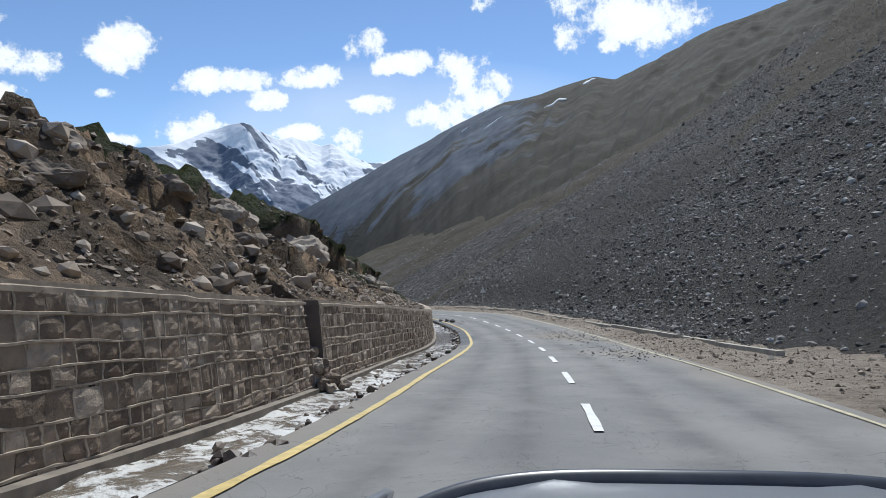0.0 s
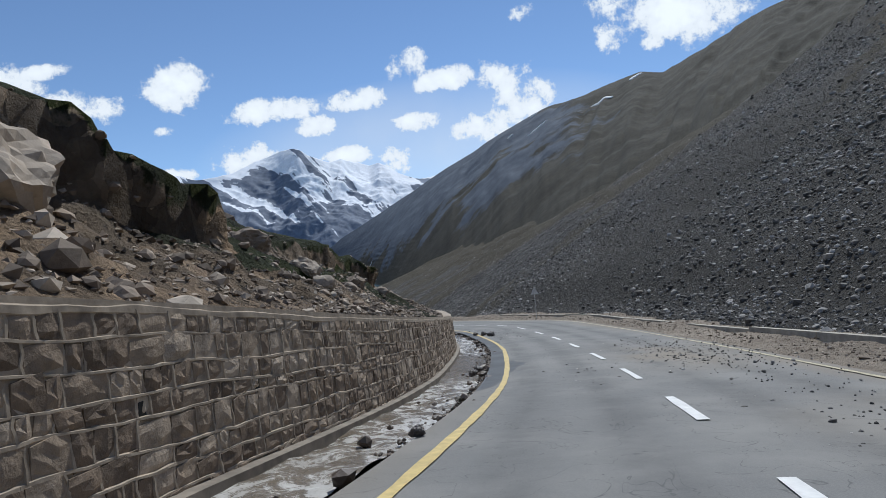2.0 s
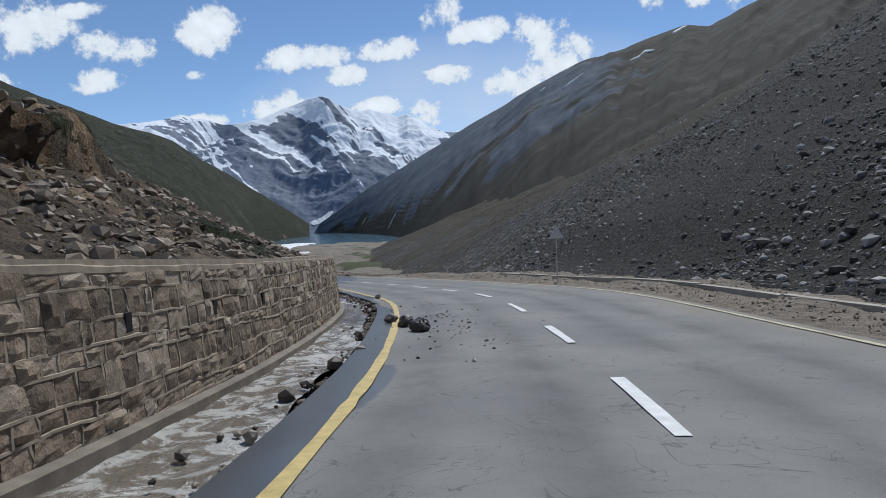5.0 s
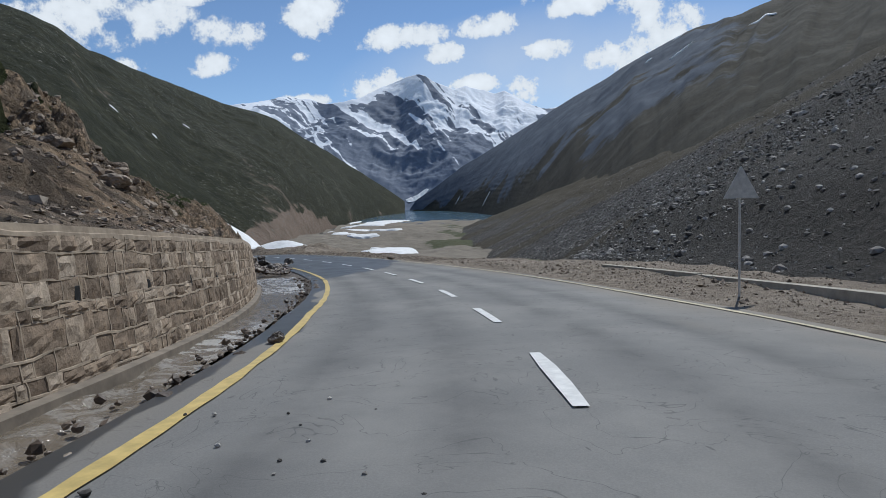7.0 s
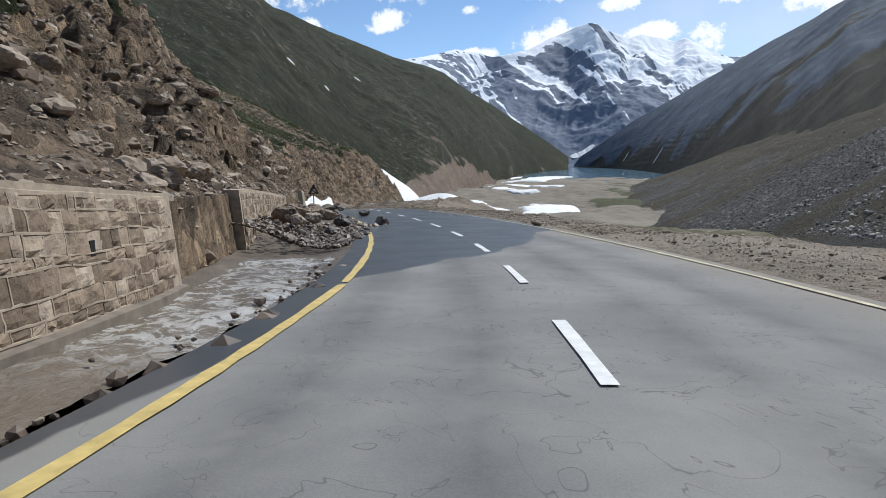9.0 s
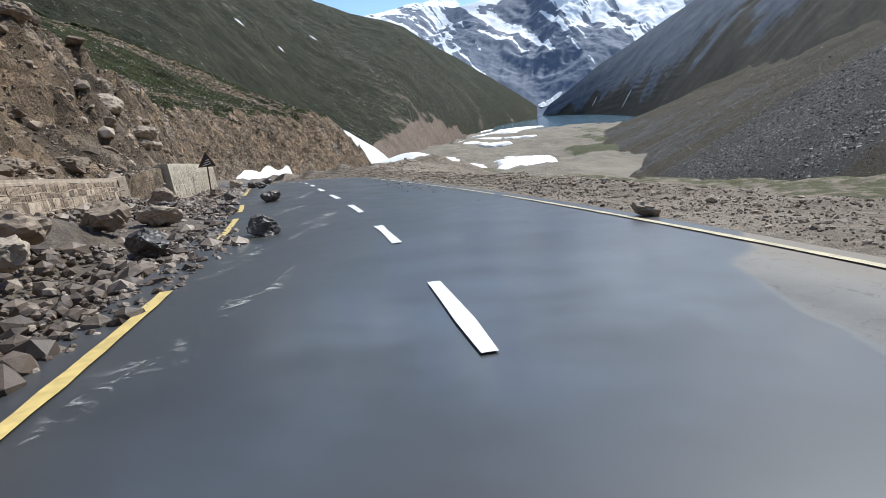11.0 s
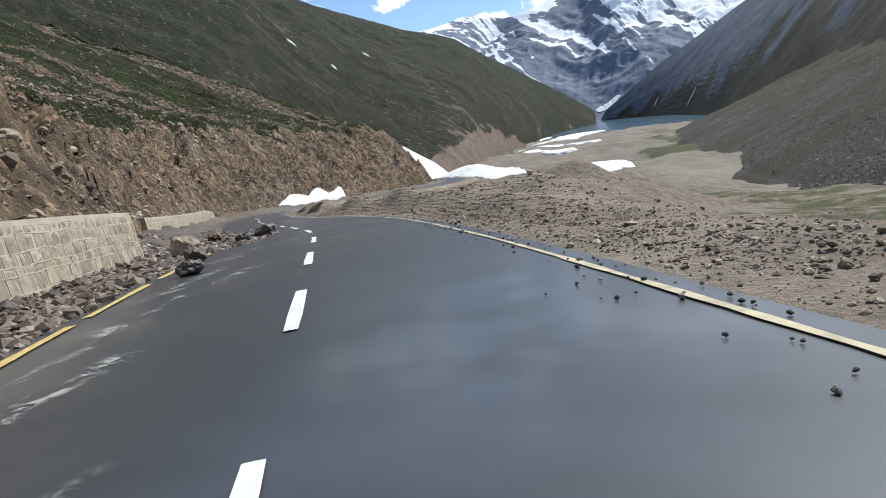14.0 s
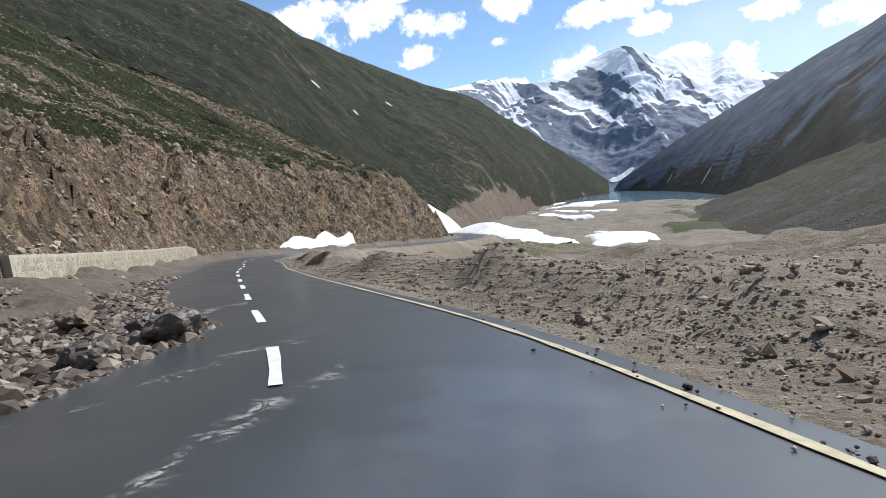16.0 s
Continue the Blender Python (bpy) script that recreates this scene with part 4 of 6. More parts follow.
def build_shoulder():
    """Gravel beside the road on the valley side."""
    s = np.arange(S_MIN + 1, S_MAX - 1, 0.5)
    w = np.concatenate([np.linspace(0, 8, 28), np.linspace(8.5, 48, 40)])
    S, Wd = np.broadcast_arrays(s[:, None], w[None])
    lat = (right_edge(s) - 0.3)[:, None] - Wd
    open_side = smooth(S, 98, 118)
    h = -0.07 + 0.03 * smooth(Wd, 0, 0.4) + smooth(Wd, 0.3, 2) * (fbm(S / 2.2, lat / 2.2, 91, 5) * 0.25 + 0.05 * (1 - open_side))
    ridge = 0.5 * np.exp(-((Wd - 4.6 - fbm(S / 9, 0 * S, 92) * 2) / 2.6) ** 2) * (0.3 + fbm(S / 5, lat / 5, 93, 4) * 0.7) * smooth(S, 138, 152)
    far = np.exp(-((Wd - 9.5) / 3.0) ** 2 - ((S - 153) / 5) ** 2) * 0.9
    row = (0.3 * smooth(S, 112, 124) + 0.7 * smooth(S, 136, 150)) * smooth(S, 215, 190) * np.exp(-((Wd - 1.9 - 0.8 * fbm(S / 5, 0 * S, 98)) / 0.9) ** 2) * np.maximum(0.28 + fbm(S / 3.6, lat / 3.6, 99, 4) * 0.9, 0.05)
    h = h + ridge + row + far * (1 + fbm(S / 3, lat / 3, 94, 4)) + open_side * smooth(Wd, 0.6, 2) * fbm(S / 2.6, lat / 2.6, 89, 4) * 0.2
    bench = 1 - smooth(S, 158, 182)
    steep = smooth(Wd, np.interp(S, [120, 150, 185], [1.6, 3.5, 2.0]), np.interp(S, [120, 150, 200, 260], [20, 20, 15, 11])) * np.interp(S, [120, 160, 220, 330], [12, 12, 9, 7]) * (1 + 0.3 * fbm(S / 12, lat / 12, 95))
    gentle = smooth(Wd, 1.5, 12) * 1.9 + smooth(Wd, 18, 47) * 13.0
    drop = open_side * (steep * (1 - bench) + gentle * bench) + (1 - open_side) * smooth(Wd, 6, 14) * 0.4
    crest = smooth(S, 143, 149) * (1 - smooth(S, 172, 184)) * smooth(Wd + 1.2 * fbm(S / 4, lat / 4, 221, 4), 0.5, 4.2) * (1 - smooth(Wd + 2 * fbm(S / 5, lat / 5, 224, 3), 5, 11)) * (0.85 + 1.3 * fbm(S / 4.5, lat / 4.5, 222, 4))
    h = h + crest * 0.8 + open_side * smooth(Wd, 0.8, 2.5) * 0.06 * fbm(S / 1.6, lat / 1.6, 223, 3) * (1 - 0.5 * smooth(Wd, 12, 30))
    h = h - drop + smooth(Wd, 6, 20) * fbm(S / 5, lat / 5, 96, 5) * 0.6
    grass = smooth(Wd + fbm(S / 6, lat / 6, 97, 4) * 10, 7, 14) * 0.55
    ob = sheet("road_shoulder", on_road(S, lat, h), "gravel", flip=False, values={"grass": grass})
    tagged(ob, "dusty gravel shoulder with bulldozed earth heaps", "shoulder", kind="structure")
    return s, w, lat, h


SHOULDER = build_shoulder()


def build_ditch():
    """Bed between the road and the wall, with the torrent in it."""
    s = np.arange(S_MIN + 1, S_MAX - 1, 0.4)
    q = np.linspace(0, 1, 12)
    a, b = left_edge(s) + 0.3, wall_line(s) + 0.5
    lat = a[:, None] + (b - a)[:, None] * q[None]
    S = np.broadcast_to(s[:, None], lat.shape)
    deep = np.interp(s, [S_MIN, 96, 108, 116, S_MAX], [0.34, 0.3, 0.12, 0.0, 0.0])[:, None]
    h = -0.085 - deep * smooth(q, 0.06, 0.3)[None] * np.sin(np.clip(q * 1.15, 0, 1) * np.pi)[None] ** 0.6 + fbm(S / 0.9, lat / 0.9, 101, 4) * 0.08 * smooth(q, 0.05, 0.3)[None]
    pile = smooth(S, 106, 116)
    h = h + pile * smooth(q[None] + fbm(S / 5, lat / 3, 102) * 0.5, 0.25, 1.0) * (0.75 + fbm(S / 4, lat / 2, 103, 4) * 0.8) * (1 - 0.72 * smooth(S, 127, 131) * smooth(S, 155, 151))
    ob = sheet("ditch", on_road(S, lat, h), "mud", flip=True, values={"grass": 0 * h})
    tagged(ob, "muddy stony roadside ditch below the wall", "ditch", kind="structure")
    st = np.arange(S_MIN + 1, 104, 0.25)
    c0, c1 = left_edge(st) + 0.75 + 0.25 * fbm(st / 4, 0 * st, 104), wall_line(st) - 0.12
    q = np.linspace(0, 1, 12)
    lat = c0[:, None] + (c1 - c0)[:, None] * q
    S = np.broadcast_to(st[:, None], lat.shape)
    h = -0.17 + fbm(S / 0.8, lat / 0.35, 105, 4) * 0.09
    foam = smooth(fbm(S / 9, 0 * S, 106, 3) + 0.5 * smooth(S, 48, 42) - 0.35 * np.exp(-((S - 52) / 5) ** 2) + 0.4 * np.exp(-((S - 63) / 5) ** 2) + 0.2 * smooth(S, 80, 90), -0.2, 0.25) * (0.85 - 0.35 * smooth(S, 33, 40))
    ob = sheet("torrent", on_road(S, lat, h), "torrent", flip=True, values={"foam": foam})
    tagged(ob, "muddy torrent with white foam beside the road", "water", kind="structure")


build_ditch()


# retaining walls -------------------------------------------------------------
def wall_body(name, sa, sb, thick, mat, label, lean=0.16, top=None, foot=-0.4, shaded_ends=False):
    st = np.arange(sa, sb + 0.01, 0.5)
    tp = bank_top(st) if top is None else top(st)
    wl = wall_line(st)
    ring = [(wl, foot + 0 * st), (wl + lean, tp), (wl + lean + thick, tp), (wl + thick, foot + 0 * st)]
    P = np.stack([on_road(st, la, hh) for la, hh in ring], 1)
    n = len(st)
    f = []
    for i in range(n - 1):
        for j in range(4):
            a, b = i * 4 + j, i * 4 + (j + 1) % 4
            f.append((a, b, b + 4, a + 4))
    f += [(3, 2, 1, 0), (n * 4 - 4, n * 4 - 3, n * 4 - 2, n * 4 - 1)]
    ob = mesh_object(name, P.reshape(-1, 3), f, mat, soft=False)
    if shaded_ends:    # both end faces take a dark stone colour for the breach's shade
        ob.data.materials.append(MAT["wetboulder"])
        for poly in list(ob.data.polygons)[-2:]:
            poly.material_index = 1
    return tagged(ob, label, "wall", kind="structure")


def stone_mesh(seed):
    """A roughly dressed wall stone, one unit wide and high, bulging outwards along -y."""
    rng = random.Random(seed)
    bm = bmesh.new()
    c = [(-0.5, -0.5), (0.5, -0.5), (0.5, 0.5), (-0.5, 0.5)]
    jig = lambda k: rng.uniform(-k, k)
    corner = [(x + jig(0.1), z + jig(0.1)) for x, z in c]

    def at(u, v):
        lo = [corner[0][k] * (1 - u) + corner[1][k] * u for k in (0, 1)]
        hi = [corner[3][k] * (1 - u) + corner[2][k] * u for k in (0, 1)]
        return lo[0] * (1 - v) + hi[0] * v, lo[1] * (1 - v) + hi[1] * v

    grid = []
    for i in range(4):
        row = []
        for j in range(4):
            x, z = at(i / 3 + (jig(0.07) if 0 < i < 3 else 0), j / 3 + (jig(0.07) if 0 < j < 3 else 0))
            rim = i in (0, 3) or j in (0, 3)
            if rim:
                x, z = x * (1 - abs(jig(0.04))), z * (1 - abs(jig(0.04)))
            row.append(bm.verts.new((x, (-0.5 + jig(0.2)) if rim else (-0.9 + jig(0.5)), z)))
        grid.append(row)
    for i in range(3):
        for j in range(3):
            bm.faces.new((grid[i][j], grid[i + 1][j], grid[i + 1][j + 1], grid[i][j + 1]))
    rim = [grid[i][0] for i in range(4)] + [grid[3][j] for j in range(1, 4)] + [grid[i][3] for i in (2, 1, 0)] + [grid[0][j] for j in (2, 1)]
    back = [bm.verts.new((v.co.x, 1.5, v.co.z)) for v in rim]
    for i in range(12):
        bm.faces.new((rim[i], rim[(i + 1) % 12], back[(i + 1) % 12], back[i]))
    bmesh.ops.recalc_face_normals(bm, faces=bm.faces)
    me = bpy.data.meshes.new("stone")
    bm.to_mesh(me)
    bm.free()
    return me


def lay_stones(wall, sa, sb, near, lean=0.16, foot=-0.3, seed=5, mats=("wallstone", "wallstones", "mortar"), proud=1.0, courses=8, gap=None):
    """Courses of squared stones with proud ribs of mortar pointing between them."""
    rng = random.Random(seed)
    shapes = [stone_mesh(seed * 31 + i) for i in range(18)]
    for me in shapes:
        me.materials.append(MAT[mats[0]])
    VV, FF = [], []
    BV, BF = [], []
    count = 0
    levels = [0.0] + [(k + 0.5 * math.sin(k * 2.3 + seed) * 0.35) / courses for k in range(1, courses)] + [1.0]

    def line(k, st):
        st = np.asarray(st, float)
        tp = bank_top(st) - 0.1
        wob = 0.018 * np.sin(st * 0.8 + 2.1 * k) + 0.014 * np.sin(st * 2.3 + k) + 0.03 * fbm(st * 2.6, st * 0 + k, seed + 8, 3)
        return foot + (tp - foot) * levels[k] + (wob if k < courses else 0.5 * wob)

    def face(st, h):
        tp = bank_top(st) - 0.1
        return wall_line(st) + lean * (h - foot) / (tp - foot)

    def rib(st, h, wide, deep, upright):
        """A bead of mortar along stations st at heights h."""
        st, h, wide, deep = np.broadcast_arrays(np.asarray(st, float), np.asarray(h, float), wide, deep)
        rows = []
        for off, out in ((-0.5, -0.02), (-0.3, 1.0), (0.3, 1.0), (0.5, -0.02)):
            ss, hh = (st + off * wide, h) if upright else (st, h + off * wide)
            rows.append(on_road(ss, face(ss, hh) - np.maximum(out * deep, -0.012), hh))
        P = np.stack(rows, 1)
        o, n = len(BV), len(st)
        BV.extend(P.reshape(-1, 3))
        for i in range(n - 1):
            for j in range(3):
                a = o + i * 4 + j
                BF.append((a, a + 4, a + 5, a + 1) if not upright else (a, a + 1, a + 5, a + 4))

    def open_gap(sc, h0):
        return gap is not None and gap[0] < sc < gap[1] and h0 > 0.3

    for k in range(courses):
        s = sa + rng.uniform(0, 0.3)
        while s < sb - 0.3:
            w = rng.choice((0.19, 0.24, 0.28, 0.32, 0.38, 0.46)) * rng.uniform(0.88, 1.12)
            sc = s + w / 2
            lo, hi = float(line(k, sc)), float(line(k + 1, sc))
            P, n = road_at(sc)
            slope = float(road_at(sc + 0.5)[0][2] - road_at(sc - 0.5)[0][2])
            tilt = rng.uniform(-0.05, 0.05)
            h0 = (lo + hi) / 2
            if not open_gap(sc, h0):
                tp = float(bank_top(sc)) - 0.1
                lat = float(wall_line(sc)) + lean * (h0 - foot) / (tp - foot)
                centre = on_road(sc, lat + 0.002, h0)
                gw, gh = w - rng.uniform(0.01, 0.03), (hi - lo) - rng.uniform(0.01, 0.03)
                deep = rng.uniform(0.015, 0.036) * proud * (1 + 0.2 * float(smooth(sc, 34, 50)))
                b = lean / (tp - foot)
                M = Matrix(((n[1] * gw, -n[0] * -deep, n[0] * b * gh, centre[0]), (-n[0] * gw, n[1] * deep, n[1] * b * gh, centre[1]),
                            ((slope + tilt) * gw, 0, gh, centre[2]), (0, 0, 0, 1)))
                me = rng.choice(shapes)
                if near[0] < sc < near[1] and count < 300:
                    ob = new("stone", me)
                    ob.parent = wall
                    ob.matrix_basis = M
                    count += 1
                else:
                    o = len(VV)
                    VV += [M @ v.co for v in me.vertices]
                    FF += [[o + i for i in f.vertices] for f in me.polygons]
                if rng.random() < 0.85:
                    hs = np.linspace(lo, hi, 4)
                    ss = s + np.array([rng.uniform(-0.018, 0.018) for _ in range(4)])
                    rib(ss, hs, 0.03 + 0.02 * rng.random(), (0.012 + 0.012 * rng.random()) * proud, True)
            s += w
    for k in range(1, courses + 1):
        for a, b in ((sa, sb),) if gap is None else ((sa, gap[0]), (gap[1], sb)):
            st = np.arange(a, b, 0.16)
            if len(st) > 1:
                wide = (0.04 if k < courses else 0.1) * (1 + 0.5 * fbm(st * 2.2, st * 0 + k, seed + 3, 3))
                rib(st, line(k, st), wide, np.interp(st, [32, 50], [0.024, 0.019]) * proud * (1 + 0.9 * fbm(st * 3.1, st * 0 + k, seed + 4, 3)), False)
    if VV:
        ob = mesh_object("stonework", VV, FF, mats[1], parent=wall, soft=False)
        tagged(ob, "rows of rough brown wall stones", kind="stuff")
    ob = mesh_object("mortar_ribs", BV, BF, mats[2], parent=wall, soft=False)
    tagged(ob, "proud ribs of pale mortar between the stones", kind="stuff")


# stones and boulders ---------------------------------------------------------
def rock_shape(seed, cuts=9, flat=0.75, fine=1):
    """An angular stone: a ball cut by random planes."""
    rng = random.Random(seed)
    bm = bmesh.new()
    bmesh.ops.create_icosphere(bm, subdivisions=fine, radius=1.0)
    for v in bm.verts:
        d = v.co.normalized()
        r = 1.0
        v.co = d * r
    for _ in range(cuts):
        n = Vector((rng.gauss(0, 1), rng.gauss(0, 1), rng.gauss(0, 1))).normalized()
        k = rng.uniform(0.5, 0.85)
        for v in bm.verts:
            e = v.co.dot(n) - k
            if e > 0:
                v.co -= n * e
    for v in bm.verts:
        v.co.x *= 1.15
        v.co.z *= flat
    return bm


ROCKS = []
for _i in range(10):
    _b = rock_shape(100 + _i)
    ROCKS.append((np.array([v.co[:] for v in _b.verts]), np.array([[v.index for v in f.verts] for f in _b.faces])))
    _b.free()


CHIPS = []
for _i in range(12):
    _r = np.random.default_rng(300 + _i)
    _v = np.array([(1, 0, 0), (-1, 0, 0), (0, 1, 0), (0, -1, 0), (0, 0, 1), (0, 0, -1)], float) * _r.uniform(0.7, 1.15, (6, 1)) + _r.normal(0, 0.22, (6, 3))
    _v[:, 2] *= 0.7
    CHIPS.append((_v, np.array([(0, 2, 4), (2, 1, 4), (1, 3, 4), (3, 0, 4), (2, 0, 5), (1, 2, 5), (3, 1, 5), (0, 3, 5)])))


def rotations(n, rng):
    a = rng.uniform(0, 2 * np.pi, n)
    t = rng.normal(0, 0.35, (n, 2))
    ca, sa = np.cos(a), np.sin(a)
    Rz = np.zeros((n, 3, 3))
    Rz[:, 0, 0], Rz[:, 0, 1], Rz[:, 1, 0], Rz[:, 1, 1], Rz[:, 2, 2] = ca, -sa, sa, ca, 1
    Rx = np.zeros((n, 3, 3))
    Rx[:, 0, 0] = 1
    c, s = np.cos(t[:, 0]), np.sin(t[:, 0])
    Rx[:, 1, 1], Rx[:, 1, 2], Rx[:, 2, 1], Rx[:, 2, 2] = c, -s, s, c
    return Rz @ Rx


def scatter(name, places, sizes, mat, label, category, seed, sink=0.25, kinds=None):
    """Loose stones as one mesh of kind stuff."""
    rng = np.random.default_rng(seed)
    n = len(places)
    kinds = (kinds or []) + ROCKS
    pick = rng.integers(0, len(kinds), n)
    big = sizes > 0.13
    pick[big] = len(kinds) - 1 - rng.integers(0, len(ROCKS), int(big.sum()))
    if len(kinds) > len(ROCKS):
        pick[~big] = rng.integers(0, len(kinds) - len(ROCKS), int((~big).sum()))
    R = rotations(n, rng)
    V, F, o = [], [], 0
    for k, (rv, rf) in enumerate(kinds):
        idx = np.where(pick == k)[0]
        if not len(idx):
            continue
        w = np.einsum("nij,vj->nvi", R[idx], rv) * sizes[idx][:, None, None] + places[idx][:, None, :]
        w[..., 2] += (sizes[idx] * (0.6 - sink * 2))[:, None]
        V.append(w.reshape(-1, 3))
        F.append((rf[None] + (np.arange(len(idx)) * len(rv))[:, None, None] + o).reshape(-1, 3))
        o += len(idx) * len(rv)
    ob = mesh_object(name, np.concatenate(V), np.concatenate(F), mat, soft=False)
    return tagged(ob, label, category, kind="stuff")


def pick_on(grid, n, rng, weight):
    """Random places on a built slope, by a weight per vertex."""
    X, Y, Z = grid[0], grid[1], grid[2]
    area = np.abs(np.gradient(X, axis=0) * np.gradient(Y, axis=1) - np.gradient(X, axis=1) * np.gradient(Y, axis=0))
    p = (area * weight).ravel()
    i = rng.choice(p.size, n, p=p / p.sum())
    a, b = np.unravel_index(i, X.shape)
    a2, b2 = np.minimum(a + 1, X.shape[0] - 1), np.minimum(b + 1, X.shape[1] - 1)
    u, v = rng.uniform(0, 1, n), rng.uniform(0, 1, n)
    out = []
    for G in (X, Y, Z):
        out.append((G[a, b] * (1 - u) + G[a2, b] * u) * (1 - v) + (G[a, b2] * (1 - u) + G[a2, b2] * u) * v)
    return np.stack(out, -1), a, b


def power_sizes(n, rng, lo, hi, k=2.2):
    u = rng.uniform(0, 1, n)
    return (lo ** -k + u * (hi ** -k - lo ** -k)) ** (-1 / k)


def strew():
    rng = np.random.default_rng(7)
    X, Y, Z, U, V, G = SCREE
    near = np.exp(-np.maximum(V, 0) / 50.0) * (1.02 - G) * (0.25 + smooth(fbm(U / 14, V / 30, 88, 4), -0.25, 0.3)) * (V > -1) * np.exp(-np.maximum(U - 150, 0) / 300)
    P, a, b = pick_on((X, Y, Z), 150000, rng, near)
    sz = power_sizes(len(P), rng, 0.055, 0.36, 2.6) * (1 + V[a, b] / 80)
    scatter("scree_stones", P, sz, "darkstones", "countless angular grey stones of the scree", "stones", 11, kinds=CHIPS)
    X, Y, Z, S, V, G = HILL
    w = np.exp(-V / 16.0) * (1.0 - 0.8 * G) * (S > 5) * (0.7 + 1.2 * smooth(S, 95, 115) + 2.2 * (S < 76) * (V < 5.2) * (V > 0.2))
    P, a, b = pick_on((X, Y, Z), 90000, rng, w)
    sz = power_sizes(len(P), rng, 0.04, 0.4, 2.3) * (1 + V[a, b] / 30)
    sz = np.where((S[a, b] < 100) & (S[a, b] > 37), np.minimum(sz, 0.1 + 0.3 * sz), sz)
    scatter("debris_stones", P, sz, "brownstones", "loose brown stones on the debris slope", "stones", 12, kinds=CHIPS)
    chute = fbm(S / 5.5 + 0.6 * fbm(S / 20, V / 20, 213, 3), V / 70, 214, 4)
    w = smooth(V, 6, 14) * (V < 190) * (S > 60) * (0.12 + 1.3 * smooth(chute, 0.08, 0.3)) * np.exp(-V / 110)
    P, a, b = pick_on((X, Y, Z), 30000, rng, w)
    scatter("turf_stones", P, power_sizes(len(P), rng, 0.13, 0.9, 2.3), "brownstones", "pale stones lying in the hillside turf", "stones", 19, kinds=CHIPS)
    # shoulder
    n = 34000
    s = rng.uniform(15, 215, n)
    wd = rng.gamma(1.6, 2.6, n) + 0.25
    i = np.clip(np.searchsorted(SHOULDER[0], s), 0, len(SHOULDER[0]) - 1)
    j = np.clip(np.searchsorted(SHOULDER[1], wd), 0, len(SHOULDER[1]) - 1)
    P = on_road(s, right_edge(s) - 0.3 - wd, SHOULDER[3][i, j])
    scatter("shoulder_stones", P, power_sizes(n, rng, 0.018, 0.15, 2.6), "brownstones", "scattered stones on the gravel shoulder", "stones", 13, kinds=CHIPS)
    n = 26000
    s = rng.uniform(108, 196, n)
    wd = 0.15 + rng.gamma(1.7, 1.5, n)
    i = np.clip(np.searchsorted(SHOULDER[0], s), 0, len(SHOULDER[0]) - 1)
    j = np.clip(np.searchsorted(SHOULDER[1], wd), 0, len(SHOULDER[1]) - 1)
    scatter("rubble", on_road(s, right_edge(s) - 0.3 - wd, SHOULDER[3][i, j]), power_sizes(n, rng, 0.016, 0.085, 2.4), "brownstones", "brown rubble heaped beside the road", "stones", 23)
    # rockfall on the left of the wet road
    n = 26000
    s = np.concatenate([rng.uniform(106, 186, 9000), rng.uniform(128, 176, 8500), rng.uniform(150, 182, 8500)])
    lo = np.interp(s, [104, 108, 116, 122, 130, 140, 146, 150, 152.5, 157, 165, 176], [4.3, 3.6, 2.4, 3.2, 3.3, 3.5, 3.5, 3.4, 2.2, 0.7, 2.2, 3.2])
    lat = lo + (7.2 - lo) * rng.beta(1.0, np.where(np.arange(n) < 17500, 1.3, 0.9), n)
    q = (lat - left_edge(s) - 0.5) / (wall_line(s) - left_edge(s))
    h = -0.05 + 0.75 * smooth(q, 0.25, 1.0) * (1 - 0.75 * smooth(s, 127, 131) * smooth(s, 155, 151))
    scatter("rockfall_stones", on_road(s, lat, h), power_sizes(n, rng, 0.045, 0.26, 2.0), "wetstones", "wet dark stones fallen on the road's edge", "stones", 14)
    # gravel spread on the road
    P, Z = [], []
    for cs, cl, ss, ls, k in ((50, -2.4, 3.5, 1.4, 700), (38, -2.8, 2.0, 1.0, 260), (36, -2.2, 0.7, 0.7, 40), (46, 0.6, 1.6, 0.8, 60), (69, 1.6, 2.2, 0.7, 120), (72, 2.2, 3, 0.6, 60), (127, -3.1, 3, 0.5, 90), (145, -3.6, 7, 0.3, 240)):
        P.append(on_road(rng.normal(cs, ss, k), np.clip(rng.normal(cl, ls, k), -4.4, 3.4), np.full(k, -0.02)))
        Z.append(power_sizes(k, rng, 0.016, 0.065, 2.4))
    scatter("road_gravel", np.concatenate(P), np.concatenate(Z), "darkstones", "gravel washed across the asphalt", "stones", 15)
    n = 900
    s = rng.uniform(10, 104, n)
    lat = left_edge(s) + 0.35 + np.abs(rng.normal(0.1, 0.35, n))
    scatter("ditch_stones", on_road(s, lat, -0.12), power_sizes(n, rng, 0.03, 0.2, 2.0), "wetstones", "wet stones along the torrent's edge", "stones", 16)


